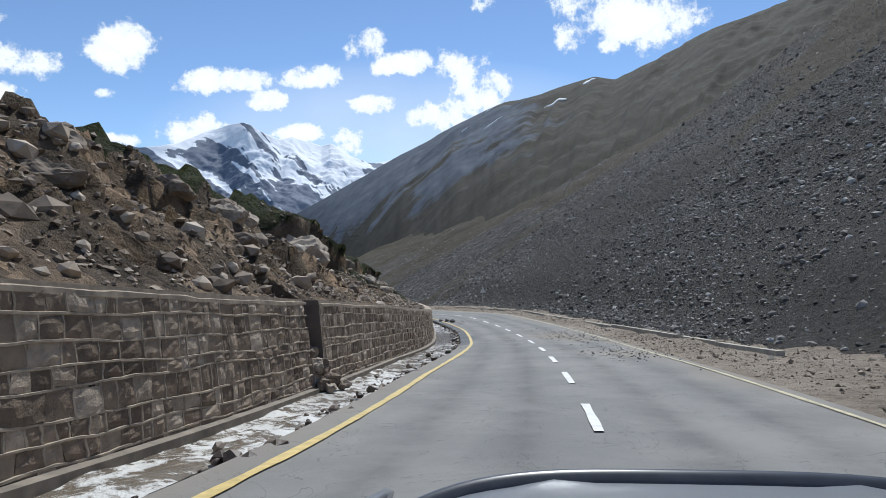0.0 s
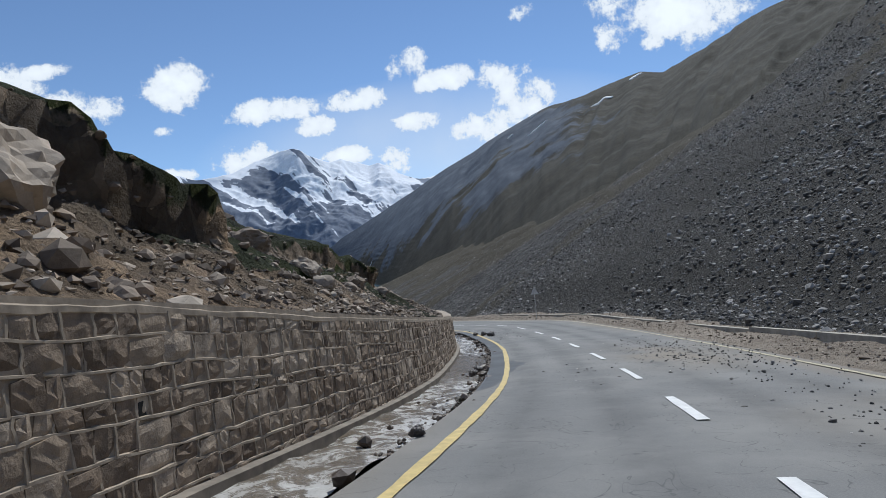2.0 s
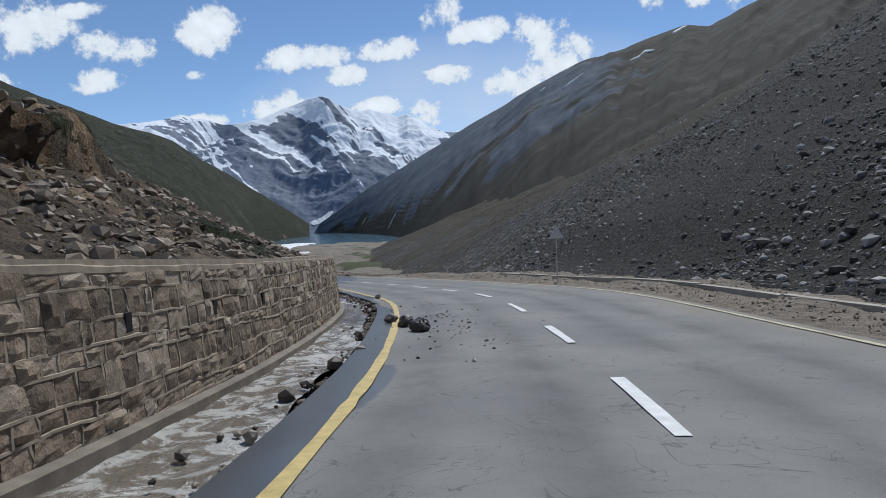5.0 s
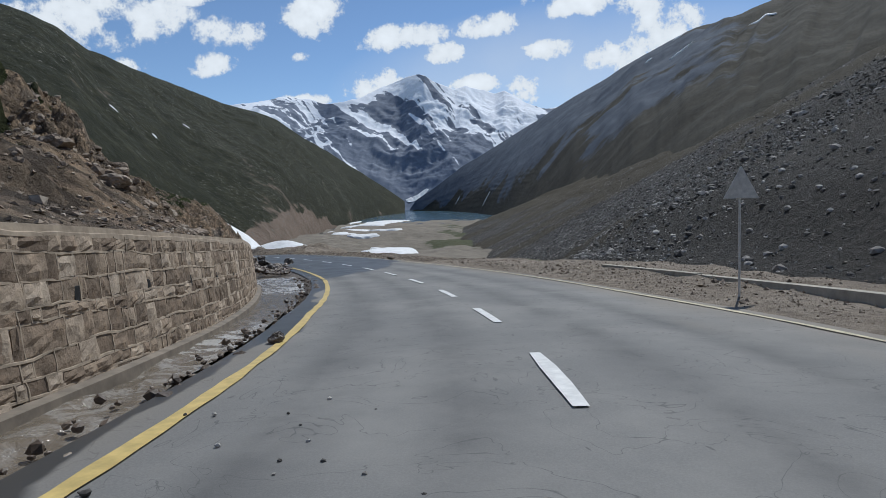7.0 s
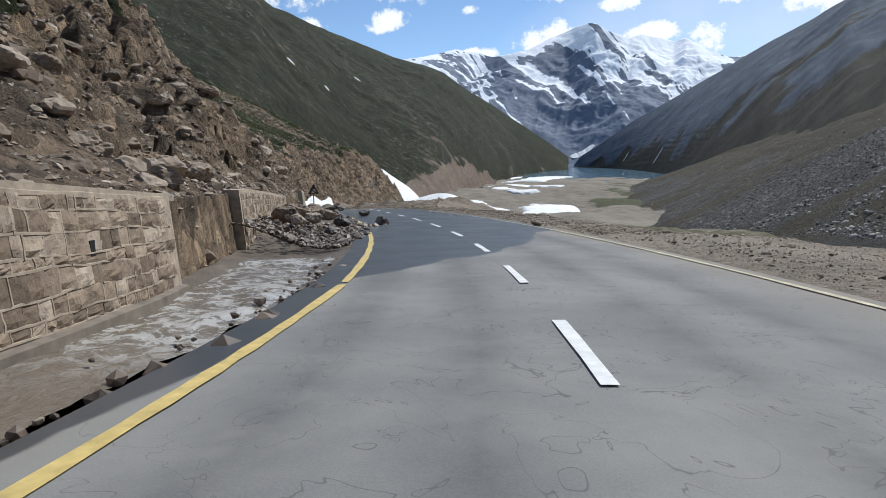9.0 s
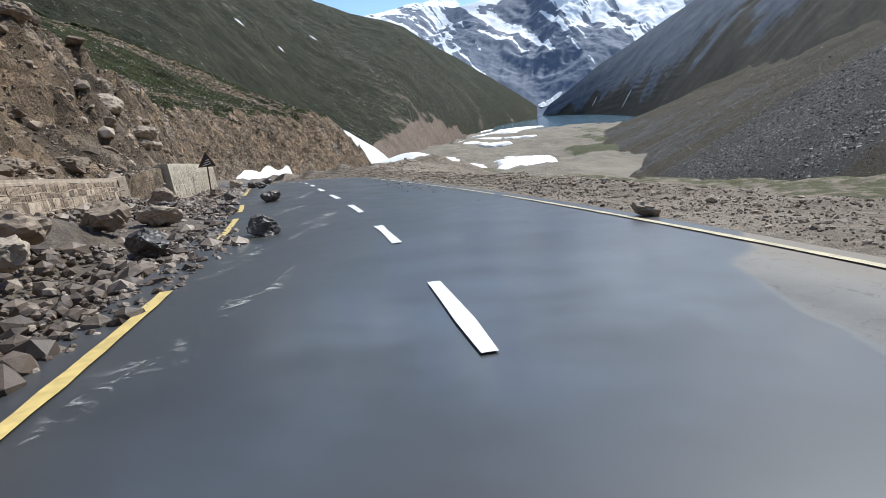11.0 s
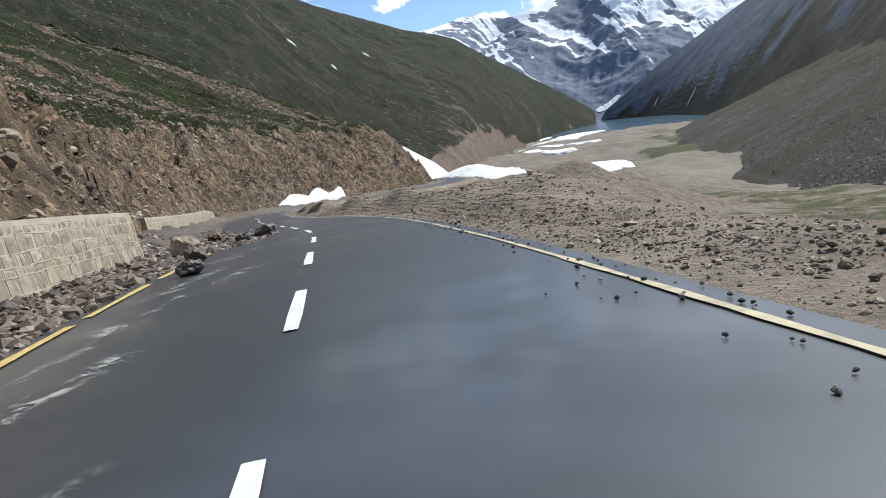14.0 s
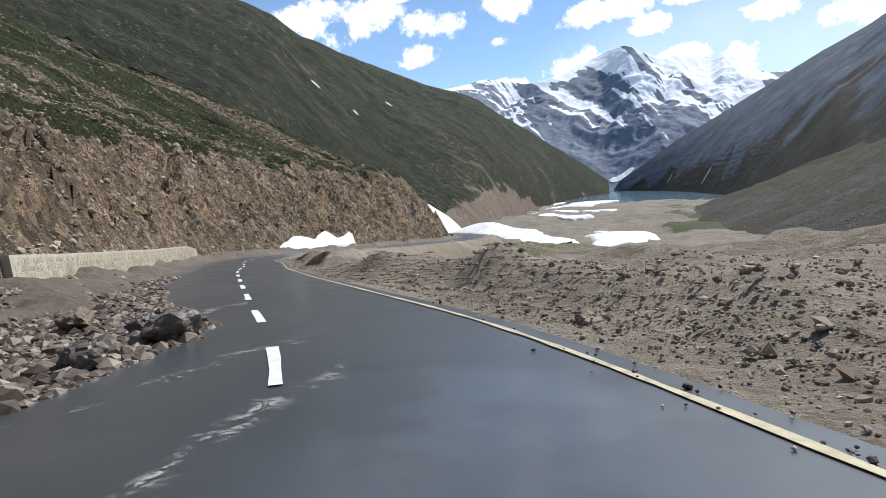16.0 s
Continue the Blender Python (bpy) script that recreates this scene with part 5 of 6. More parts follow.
def boulder(s, lat, size, mat="boulder", h=0.0, seed=0, flat=0.75, label="", lone=None):
    bm = rock_shape(seed, 11, flat, 3 if lone is not None and size < 0.5 else 4)
    rng = random.Random(seed + 5)
    for v in bm.verts:
        k = noise.fractal(v.co * 2.3 + Vector((seed, 0, 0)), 0.9, 2.0, 3)
        v.co += v.co.normalized() * (k * 0.15 + noise.fractal(v.co * 7.0, 0.8, 2.0, 4) * 0.06)
        v.co *= size
    lowest = min(v.co.z for v in bm.verts)
    me = bpy.data.meshes.new("boulder")
    bm.to_mesh(me)
    bm.free()
    me.materials.append(MAT[mat])
    ob = new("boulder", me)
    p = lone if lone is not None else on_road(s, lat, h)
    ob.matrix_world = pose(float(p[0]), float(p[1]), float(p[2]) - lowest * 0.8, 0, 0, rng.uniform(0, 360))
    return tagged(ob, label or ("wet dark angular boulder fallen at the road's edge" if mat == "wetboulder" else "pale brown angular boulder in the rockfall"), "boulder", "fallen boulders")


def build_boulders():
    for i, (s, lat, size, mat) in enumerate(((117.3, 2.15, 0.4, "wetboulder"), (116.0, 4.0, 0.45, "wetboulder"), (113.5, 5.2, 0.42, "boulder"), (127.6, 2.05, 0.4, "wetboulder"),
                                           (115.4, 5.9, 0.7, "boulder"), (118.5, 5.3, 0.6, "boulder"), (112.5, 6.1, 0.62, "boulder"), (111.0, 5.6, 0.36, "boulder"),
                                           (120.5, 4.6, 0.5, "boulder"), (123, 4.9, 0.42, "wetboulder"), (125.5, 5.2, 0.5, "boulder"), (110.2, 4.4, 0.28, "wetboulder"),
                                           (146.4, 3.1, 0.38, "wetboulder"), (142.9, 2.5, 0.36, "wetboulder"), (131, 3.6, 0.34, "wetboulder"), (134, 4.4, 0.4, "boulder"),
                                           (155.9, 1.4, 0.5, "wetboulder"), (154.2, 2.3, 0.42, "wetboulder"), (157.5, 2.0, 0.4, "wetboulder"), (159, 3.4, 0.5, "boulder"), (151, 4.2, 0.55, "boulder"),
                                           (114.0, -4.2, 0.26, "boulder"), (152.8, -4.3, 0.3, "boulder"), (151.6, -5.0, 0.28, "boulder"), (47.6, 3.85, 0.16, "wetboulder"), (48.8, 3.75, 0.18, "wetboulder"),
                                           (80.7, 3.45, 0.16, "wetboulder"), (38.5, 3.75, 0.14, "wetboulder"), (69.3, 2.95, 0.24, "wetboulder"), (68.3, 2.6, 0.26, "wetboulder"), (70.3, 3.3, 0.2, "wetboulder"))):
        boulder(s, lat, size * 0.85, mat, -0.05 + (0.15 if 128 < s < 153 else 0.6) * float(smooth(lat, 3.5, 6.5)) * (s > 106), 200 + i)
    for i, (st, lat, size, h) in enumerate(((27.45, 5.35, 0.22, -0.1), (27.75, 5.3, 0.26, -0.1), (28.05, 5.38, 0.2, -0.1), (27.6, 5.6, 0.24, 0.25), (27.95, 5.62, 0.25, 0.22),
                                           (27.5, 5.85, 0.26, 0.5), (27.85, 5.9, 0.3, 0.45), (27.3, 5.15, 0.16, -0.15), (28.2, 5.1, 0.14, -0.15), (27.8, 5.05, 0.12, -0.15))):
        boulder(st, lat, size, "boulder", h, 820 + i, 0.8, "brown stone fallen from the broken wall")
    X, Y, Z, S, V, G = HILL
    # large rocks embedded in the slope above the wall: station, metres behind the wall, radius
    for i, (st, up, size) in enumerate(((37.2, 3.2, 1.3), (35.6, 2.5, 0.42), (33.0, 3.6, 0.62), (31.6, 3.2, 0.5), (31.0, 2.6, 0.36), (30.2, 4.3, 0.7), (28.8, 3.4, 0.5), (26.8, 2.8, 0.55),
                                        (34.3, 4.6, 0.5), (26.0, 4.4, 0.8), (24.4, 3.0, 0.5), (23.0, 4.0, 0.7), (20.8, 3.2, 0.6), (52.6, 2.6, 0.5), (55.2, 3.2, 0.42), (48.0, 3.0, 0.55),
                                        (49.4, 2.0, 0.4), (46.6, 3.8, 0.6), (57.6, 2.6, 0.36), (60.5, 2.8, 0.45), (51.0, 3.9, 0.45), (45.6, 1.9, 0.36))):
        a = int(np.argmin(np.abs(S[:, 0] - st)))
        b = int(np.argmin(np.abs(V[a] - up)))
        boulder(0, 0, size, "boulder", 0, 700 + i, 0.72, "large weathered brown rock embedded above the wall", np.array([X[a, b], Y[a, b], Z[a, b] - 0.45 * size]))
    rng = np.random.default_rng(3)
    w = np.exp(-V / 14.0) * (V > 0.6) * ((S > 76) | (V < 2.3)) * (S > 20) * (S < 190) * (0.5 + smooth(S, 98, 112)) * (1.0 - 0.5 * G)
    P, a, b = pick_on((X, Y, Z), 170, rng, w)
    big = np.exp(-V / 9.0) * (V > 1.2) * (V < 16) * (S > 99) * (S < 142) * (1.0 - 0.7 * G)
    Q, qa, qb = pick_on((X, Y, Z), 110, rng, big)
    for i in range(len(Q)):
        boulder(0, 0, float(rng.uniform(0.3, 0.75)), "boulder", 0, 900 + i, 0.62, "large angular grey-brown block in the rockfall slope", Q[i] - np.array([0, 0, 0.35]))
    for i in range(len(P)):
        boulder(0, 0, float(rng.uniform(0.14, 0.34) if S[a[i], b[i]] < 100 else rng.uniform(0.2, 0.5)) * (1 + V[a[i], b[i]] / 60), "boulder", 0, 400 + i, 0.7, "weathered brown boulder on the debris slope", P[i] - np.array([0, 0, 0.3]))


# signs ------------------------------------------------------------------------
def warning_sign(s, lat, turn, height, side, back):
    root = new("warning_sign")
    p = on_road(s, lat, -0.1)
    root.matrix_world = pose(*[float(v) for v in p], 0, 0, turn)
    bm = bmesh.new()
    cyl_into(bm, (0, 0, -0.3), (0, 0, height), 0.024 if back else 0.035)
    part("post", bm, "signback" if back else "rust", root, "thin grey steel post" if back else "rusty steel post")
    bm = bmesh.new()
    h = side * 0.866
    z0 = height - h * 0.98
    tri = [(-side / 2, z0), (side / 2, z0), (0, z0 + h)]
    a = [bm.verts.new((x, -0.045, z)) for x, z in tri]
    b = [bm.verts.new((x, -0.06, z)) for x, z in tri]
    bm.faces.new(a[::-1])
    bm.faces.new(b)
    for i in range(3):
        bm.faces.new((a[i], a[(i + 1) % 3], b[(i + 1) % 3], b[i]))
    bmesh.ops.recalc_face_normals(bm, faces=bm.faces)
    plate = part("plate", bm, "signback" if back else "signdark", root, "grey triangular sign plate" if back else "dark triangular sign plate")
    bm = bmesh.new()
    cx, cz = 0, z0 + h / 3
    out = [(x, z) for x, z in tri]
    inn = [(cx + (x - cx) * 0.78, cz + (z - cz) * 0.78) for x, z in tri]
    yy = -0.066
    vo = [bm.verts.new((x, yy, z)) for x, z in out]
    vi = [bm.verts.new((x, yy, z)) for x, z in inn]
    for i in range(3):
        bm.faces.new((vo[i], vo[(i + 1) % 3], vi[(i + 1) % 3], vi[i]))
    part("border", bm, "rust" if not back else "signback", plate)
    for k in range(3) if not back else ():
        bm = bmesh.new()
        wd = side * (0.5 - 0.14 * k)
        box_into(bm, pose(0.02 * k, -0.07, z0 + h * (0.16 + 0.15 * k), 0, -14, 0), wd, 0.006, 0.04)
        part("bar", bm, "signback", plate, "pale bar of the sign's picture")
    if back:
        bm = bmesh.new()
        box_into(bm, pose(0, -0.03, z0 + h * 0.3), side * 0.6, 0.02, 0.04)
        part("bracket", bm, "rust", root)
    return tagged(root, "grey triangular road sign on a thin post" if back else "dark triangular warning sign with pale bars on a rusty post", "road sign", "roadside signs")


def weep_mesh():
    """A solid black box whose colour stands in for the hole's inner shade."""
    bm = bmesh.new()
    box_into(bm, pose(0, 0, 0), 0.11, 0.16, 0.2, 0.008)
    me = bpy.data.meshes.new("weep_hole")
    bm.to_mesh(me)
    bm.free()
    me.materials.append(MAT["rubber"])
    return me


WEEP = weep_mesh()


def build_walls():
    footing = np.arange(S_MIN + 3, 98.5, 0.5)
    wl = wall_line(footing)
    ring = [(wl - 0.16, -0.5), (wl - 0.14, -0.06), (wl + 0.02, -0.04), (wl + 0.05, -0.5)]
    P = np.stack([on_road(footing, a, h) for a, h in ring], 1)
    n = len(footing)
    f = [(i * 4 + j, i * 4 + j + 1, i * 4 + j + 5, i * 4 + j + 4) for i in range(n - 1) for j in range(3)]
    tagged(mesh_object("wall_footing", P.reshape(-1, 3), f, "footing", soft=False), "worn concrete footing along the wall", "footing", kind="structure")
    wall_body("wall_start", S_MIN + 3, 27.3, 0.45, "mortar", "mortared fieldstone wall ending at a collapsed breach", shaded_ends=True)
    wall_body("wall_breach", 27.3, 28.1, 0.45, "mortar", "broken low remnant of the collapsed stone wall", lean=0.06, top=lambda q: 0.5 + 0.12 * np.sin(q * 9))
    w1 = wall_body("wall_long", 28.1, 98.6, 0.45, "mortar", "long mortared retaining wall of brown fieldstone", shaded_ends=True)
    w2 = wall_body("wall_broken", 106.5, 128.5, 0.45, "mortar", "broken retaining wall half buried by rockfall")
    w3 = wall_body("wall_pale", 131.5, 151, 0.45, "palewall", "pale rendered retaining wall behind the rockfall", lean=0.2)
    w4 = wall_body("wall_pale_far", 168.5, 221, 0.45, "palewall", "pale rendered wall partly buried in debris", lean=0.2)
    for s in np.arange(20.3, 97, 2.15):
        hole = new("weep_hole", WEEP)
        hole.parent = w1
        p, n = road_at(s)
        c = on_road(s, float(wall_line(s)) + 0.16, 0.86 + 0.08 * math.sin(s * 3))
        a = math.atan2(-n[0], n[1])
        hole.matrix_basis = pose(float(c[0]), float(c[1]), float(c[2]), 0, 0, math.degrees(a))
    return w1, w2, w3, w4


WALLS = build_walls()


def build_parapet():
    """Low broken concrete kerb between the road and the scree."""
    rng = random.Random(9)
    s = 36.0
    while s < 94:
        ln = rng.uniform(3.5, 7.0)
        st = np.linspace(s, s + ln, 8)
        lat = np.interp(st, [36, 45, 70, 85, 100, 112], [-7.6, -7.4, -6.7, -7.6, -8.2, -7.0])
        top = 0.16 + rng.uniform(-0.06, 0.05)
        ring = [(lat + 0.16, -0.3 + 0 * st), (lat + 0.13, top + 0 * st), (lat - 0.13, top + 0 * st), (lat - 0.16, -0.3 + 0 * st)]
        P = np.stack([on_road(st, a, h) for a, h in ring], 1)
        f = [(i * 4 + j, i * 4 + (j + 1) % 4, i * 4 + 4 + (j + 1) % 4, i * 4 + 4 + j) for i in range(7) for j in range(4)]
        f += [(3, 2, 1, 0), (28, 29, 30, 31)]
        ob = mesh_object("kerb_block", P.reshape(-1, 3), f, "concrete", soft=False)
        tagged(ob, "low weathered concrete kerb half buried in gravel", "kerb", "roadside kerb blocks")
        s += ln + rng.choice((0.1, 0.1, 0.6, 2.0))


build_parapet()
strew()
build_boulders()
warning_sign(137.8, 4.9, 42, 2.25, 0.85, False)
warning_sign(83.95, -5.7, 20, 2.85, 0.78, True)


# snow fields -------------------------------------------------------------------
from mathutils.bvhtree import BVHTree
TREES = [BVHTree.FromPolygons([tuple(v) for v in P], [tuple(int(i) for i in q) for q in F]) for P, F in TERRAIN]


def ground_under(x, y):
    best = -1e9
    for tree in TREES:
        hit = tree.ray_cast(Vector((x, y, 900)), Vector((0, 0, -1)))
        if hit[0] is not None:
            best = max(best, hit[0].z)
    return best


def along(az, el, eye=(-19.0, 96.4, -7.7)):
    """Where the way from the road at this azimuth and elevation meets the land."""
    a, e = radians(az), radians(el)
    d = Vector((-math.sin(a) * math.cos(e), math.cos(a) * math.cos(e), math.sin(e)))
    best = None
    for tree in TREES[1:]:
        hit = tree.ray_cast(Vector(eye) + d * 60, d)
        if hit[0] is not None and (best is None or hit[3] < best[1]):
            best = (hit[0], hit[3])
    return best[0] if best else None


def snow_field(cx, cy, length, width, turn, seed, label, tongue=0.0, thick=1.2, n=(56, 26)):
    """A lens of old snow lying on the land."""
    u, v = np.linspace(-1, 1, n[0]), np.linspace(-1, 1, n[1])
    U, V = np.meshgrid(u, v, indexing="ij")
    wv = np.maximum(1 + 0.55 * fbm(U * 2.2, V * 0 + seed, seed, 4) - tongue * U, 0.06)
    lx = U * length / 2
    ly = V * width / 2 * wv * np.sqrt(np.clip(1.0 - U ** 2, 0, 1)) + fbm(U * 1.6, U * 0 + 3.1, seed + 2) * width * 0.5 + fbm(U * 8, V * 2, seed + 4) * width * 0.08
    edge = np.sqrt(np.clip(1 - V ** 2, 0, 1)) * np.sqrt(np.clip(1 - U ** 2, 0, 1))
    ca, sa = math.cos(radians(turn)), math.sin(radians(turn))
    X, Y = cx + lx * ca - ly * sa, cy + lx * sa + ly * ca
    G = np.array([[ground_under(float(a), float(b)) for a, b in zip(ra, rb)] for ra, rb in zip(X, Y)])
    for _ in range(9):
        H = np.pad(G, 1, mode="edge")
        G = (H[:-2, 1:-1] + H[2:, 1:-1] + H[1:-1, :-2] + H[1:-1, 2:] + H[1:-1, 1:-1]) / 5
    Z = G + (edge ** 0.5) * thick + fbm(lx / 8, ly / 8, seed, 4) * 0.3 * edge - 0.15
    return tagged(sheet("snow_patch", np.stack([X, Y, Z], -1), "snow", flip=True), label, "snow", "old snow patches")


def snow_tongue(stations, label, seed):
    """Avalanche snow along a gully: stations of x, y, half width and depth."""
    q = np.array(stations, float)
    t = np.concatenate([[0], np.cumsum(np.linalg.norm(np.diff(q[:, :2], axis=0), axis=1))])
    tt = np.linspace(0, t[-1], 110)
    x, y, w, h = [np.convolve(np.pad(np.interp(tt, t, q[:, k]), 4, mode="edge"), np.ones(9) / 9, "valid") for k in range(4)]
    tx, ty = np.gradient(x), np.gradient(y)
    ln = np.hypot(tx, ty)
    v = np.linspace(-1, 1, 22)
    W = w[:, None] * (1 + 0.35 * fbm(tt[:, None] / 16, np.sign(v)[None] * 3.0 + 0 * tt[:, None], seed, 5)) * v[None]
    X, Y = x[:, None] - (ty / ln)[:, None] * W, y[:, None] + (tx / ln)[:, None] * W
    G = np.array([[ground_under(float(a), float(b)) for a, b in zip(ra, rb)] for ra, rb in zip(X, Y)])
    Z = G + h[:, None] * (1 - v ** 2)[None] ** 0.8 * (1 + 0.2 * fbm(X / 12, Y / 12, seed + 1, 4)) - 0.25
    return tagged(sheet("snow_patch", np.stack([X, Y, Z], -1), "snow", flip=True), label, "snow", "old snow patches")


snow_tongue(((-296, 430, 4, 1.5), (-288, 434, 9, 2), (-279, 434, 13, 2.2), (-264, 443, 17, 2.4), (-250, 444, 20, 2.4), (-226, 442, 13, 1.8), (-205, 426, 13, 1.8), (-172, 386, 12, 1.6), (-150, 362, 13, 1.4), (-134, 350, 5, 1)),
            "dirty white avalanche tongue in the gully", 3)
snow_field(-134, 402, 100, 26, 108, 5, "broad white snow patch beside the river", 0.25, 2.0)
_q = on_road(272.0, 7.6)
snow_field(_q[0], _q[1], 44, 5.5, 117, 7, "dirty snow bank beside the road's bend", 0.2, 1.3)
snow_field(-985, 2990, 120, 56, 33, 9, "white snow filling the far gully", 0.2, 3.0, (24, 12))
snow_field(-500, 1180, 260, 9, 108, 10, "thin white snow along the mountain's foot", 0.2, 2.0, (40, 10))
_q = on_road(224.0, 6.2)
snow_field(_q[0], _q[1], 14, 3.0, 122, 8, "dirty snow bank at the slope's foot", 0.2, 0.4)
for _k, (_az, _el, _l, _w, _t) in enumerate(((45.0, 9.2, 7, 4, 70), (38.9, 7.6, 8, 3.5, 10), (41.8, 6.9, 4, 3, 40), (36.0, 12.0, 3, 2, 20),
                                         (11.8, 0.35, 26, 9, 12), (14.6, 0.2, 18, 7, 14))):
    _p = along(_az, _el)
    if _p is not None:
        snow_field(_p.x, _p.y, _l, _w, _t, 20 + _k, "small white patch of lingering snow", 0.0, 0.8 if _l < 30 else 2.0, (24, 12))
for _k, (_az, _r, _l, _w) in enumerate(((25.4, 640, 30, 40), (24.6, 760, 36, 60), (23.6, 880, 40, 70), (22.6, 980, 46, 90), (21.6, 1080, 50, 110), (20.6, 1180, 60, 130), (23.4, 560, 26, 24), (21.4, 700, 30, 40))):
    snow_field(-19 - math.sin(radians(_az)) * _r, 96 + math.cos(radians(_az)) * _r, _w, _l, _az + 68, 70 + _k, "white remnant of snow along the river flats", 0.0, 2.5, (24, 12))
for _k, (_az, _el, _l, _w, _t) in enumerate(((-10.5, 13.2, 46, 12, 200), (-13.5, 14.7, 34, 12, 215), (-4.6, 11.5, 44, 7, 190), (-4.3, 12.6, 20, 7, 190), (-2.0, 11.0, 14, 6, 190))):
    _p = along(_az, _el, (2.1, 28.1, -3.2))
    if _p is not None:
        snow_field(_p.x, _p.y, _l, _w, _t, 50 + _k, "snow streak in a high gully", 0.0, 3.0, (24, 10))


def earth_heap(x, y, r, top, seed, label):
    u, v = np.linspace(0, 2 * np.pi, 40), np.linspace(0, 1, 18)
    U, V = np.meshgrid(u, v, indexing="ij")
    R = r * V * (1 + 0.25 * fbm(np.cos(U) * 1.5 + 3, np.sin(U) * 1.5, seed, 3))
    X, Y = x + np.cos(U) * R * 1.35, y + np.sin(U) * R
    G = ground_under(x, y)
    h = top - G
    E = np.array([ground_under(float(a), float(b)) for a, b in zip(X[:, -1], Y[:, -1])])
    base = G * (1 - V) + E[:, None] * V
    Z = base + h * (1 - smooth(V, 0.05, 1.0)) * (1 + 0.9 * smooth(V, 0.0, 0.4) * fbm(X / 2.2, Y / 2.2, seed, 5)) - 0.15 * V - h * 0.05
    Z[0], Z[-1] = (Z[0] + Z[-1]) / 2, (Z[0] + Z[-1]) / 2
    ob = sheet("earth_mound", np.stack([X, Y, Z], -1), "gravel", flip=False, values={"grass": 0 * Z})
    return tagged(ob, label, "earth mound", "mounds of bulldozed earth")


for _k, (_s, _l, _r, _h) in enumerate(((159.8, -10.6, 5.2, 0.7), (155.5, -13.2, 5.6, 0.55), (170.0, -6.0, 3.2, 0.7), (183.0, -5.6, 3.4, 0.9), (197.0, -5.8, 3.6, 1.0))):
    _q = on_road(_s, _l)
    earth_heap(float(_q[0]), float(_q[1]), _r, float(_q[2]) + _h, 3 + _k, "rough brown heap of bulldozed earth and stones")
lay_stones(WALLS[0], S_MIN + 4, 98.3, (28.2, 41), seed=5, gap=(27.2, 28.2))
lay_stones(WALLS[1], 106.7, 128.3, (0, 0), seed=6)
lay_stones(WALLS[2], 131.7, 150.8, (0, 0), 0.2, seed=7, mats=("palestone", "palestone", "palewall"), proud=0.6, courses=7)
lay_stones(WALLS[3], 168.7, 220.6, (0, 0), 0.2, seed=8, mats=("palestone", "palestone", "palewall"), proud=0.6, courses=7)


# water running over the asphalt ------------------------------------------------
def build_flood():
    rng = np.random.default_rng(17)
    for k, (s0, l0, s1, l1, w) in enumerate(((117.5, 1.6, 122.0, 0.2, 0.25), (116.0, 1.7, 119.0, 0.8, 0.2), (121.0, 2.4, 124.5, 0.9, 0.2), (126.0, 1.6, 131.0, 0.3, 0.3),
                                             (129.0, 2.5, 133.0, 0.9, 0.25), (133.0, 2.6, 137.0, 1.2, 0.25), (139.0, 2.2, 143.0, 0.9, 0.3), (146.5, 2.6, 152.5, -0.9, 0.35),
                                             (151.0, 2.4, 156.0, -1.2, 0.35), (158.0, 2.4, 162.0, 0.0, 0.4), (110.0, 2.4, 113.0, 1.4, 0.2), (108.0, 2.9, 110.0, 2.2, 0.25),
                                             (127.0, 2.9, 131.0, 2.3, 0.3), (131.0, 2.8, 135.0, 2.2, 0.3), (135.0, 2.7, 139.5, 2.0, 0.35), (139.0, 2.8, 144.0, 1.8, 0.35), (144.0, 2.6, 149.0, 1.6, 0.35), (112.5, 2.7, 117.0, 1.9, 0.3))):
        u = np.linspace(0, 1, 40)
        v = np.linspace(-1, 1, 7)
        U, V = np.meshgrid(u, v, indexing="ij")
        width = w * 4.0 * (0.25 + np.sin(np.pi * np.clip(U, 0.02, 0.98)) * 0.75) * (1 + fbm(U * 9, V * 0 + k, k, 3))
        width = width * np.clip(0.6 + 1.4 * fbm(U * 6, 0 * U + 2.7, k + 31, 3), 0.4, 1.2)
        S = s0 + (s1 - s0) * U + fbm(U * 5, 0 * U + k, k + 3) * 0.5
        L = l0 + (l1 - l0) * U ** 0.8 + V * width * 0.5 + fbm(U * 7, V, k + 6) * 0.12
        h = -0.012 * np.abs(L) + 0.009 + 0.003 * (1 - V ** 2)
        ob = sheet("water_streak", on_road(S, L, h), "sheet", flip=False, values={"foam": np.clip(0.75 * smooth(1 - np.abs(V - 0.45 * fbm(U * 9, 0 * V, k + 9)), 0.25, 0.95) * (1 - U * 0.4) * np.sin(np.pi * np.clip(U, 0, 1)) ** 0.5, 0, 1)})
        tagged(ob, "foaming streak of water running across the asphalt", "water", "water streaks")


build_flood()


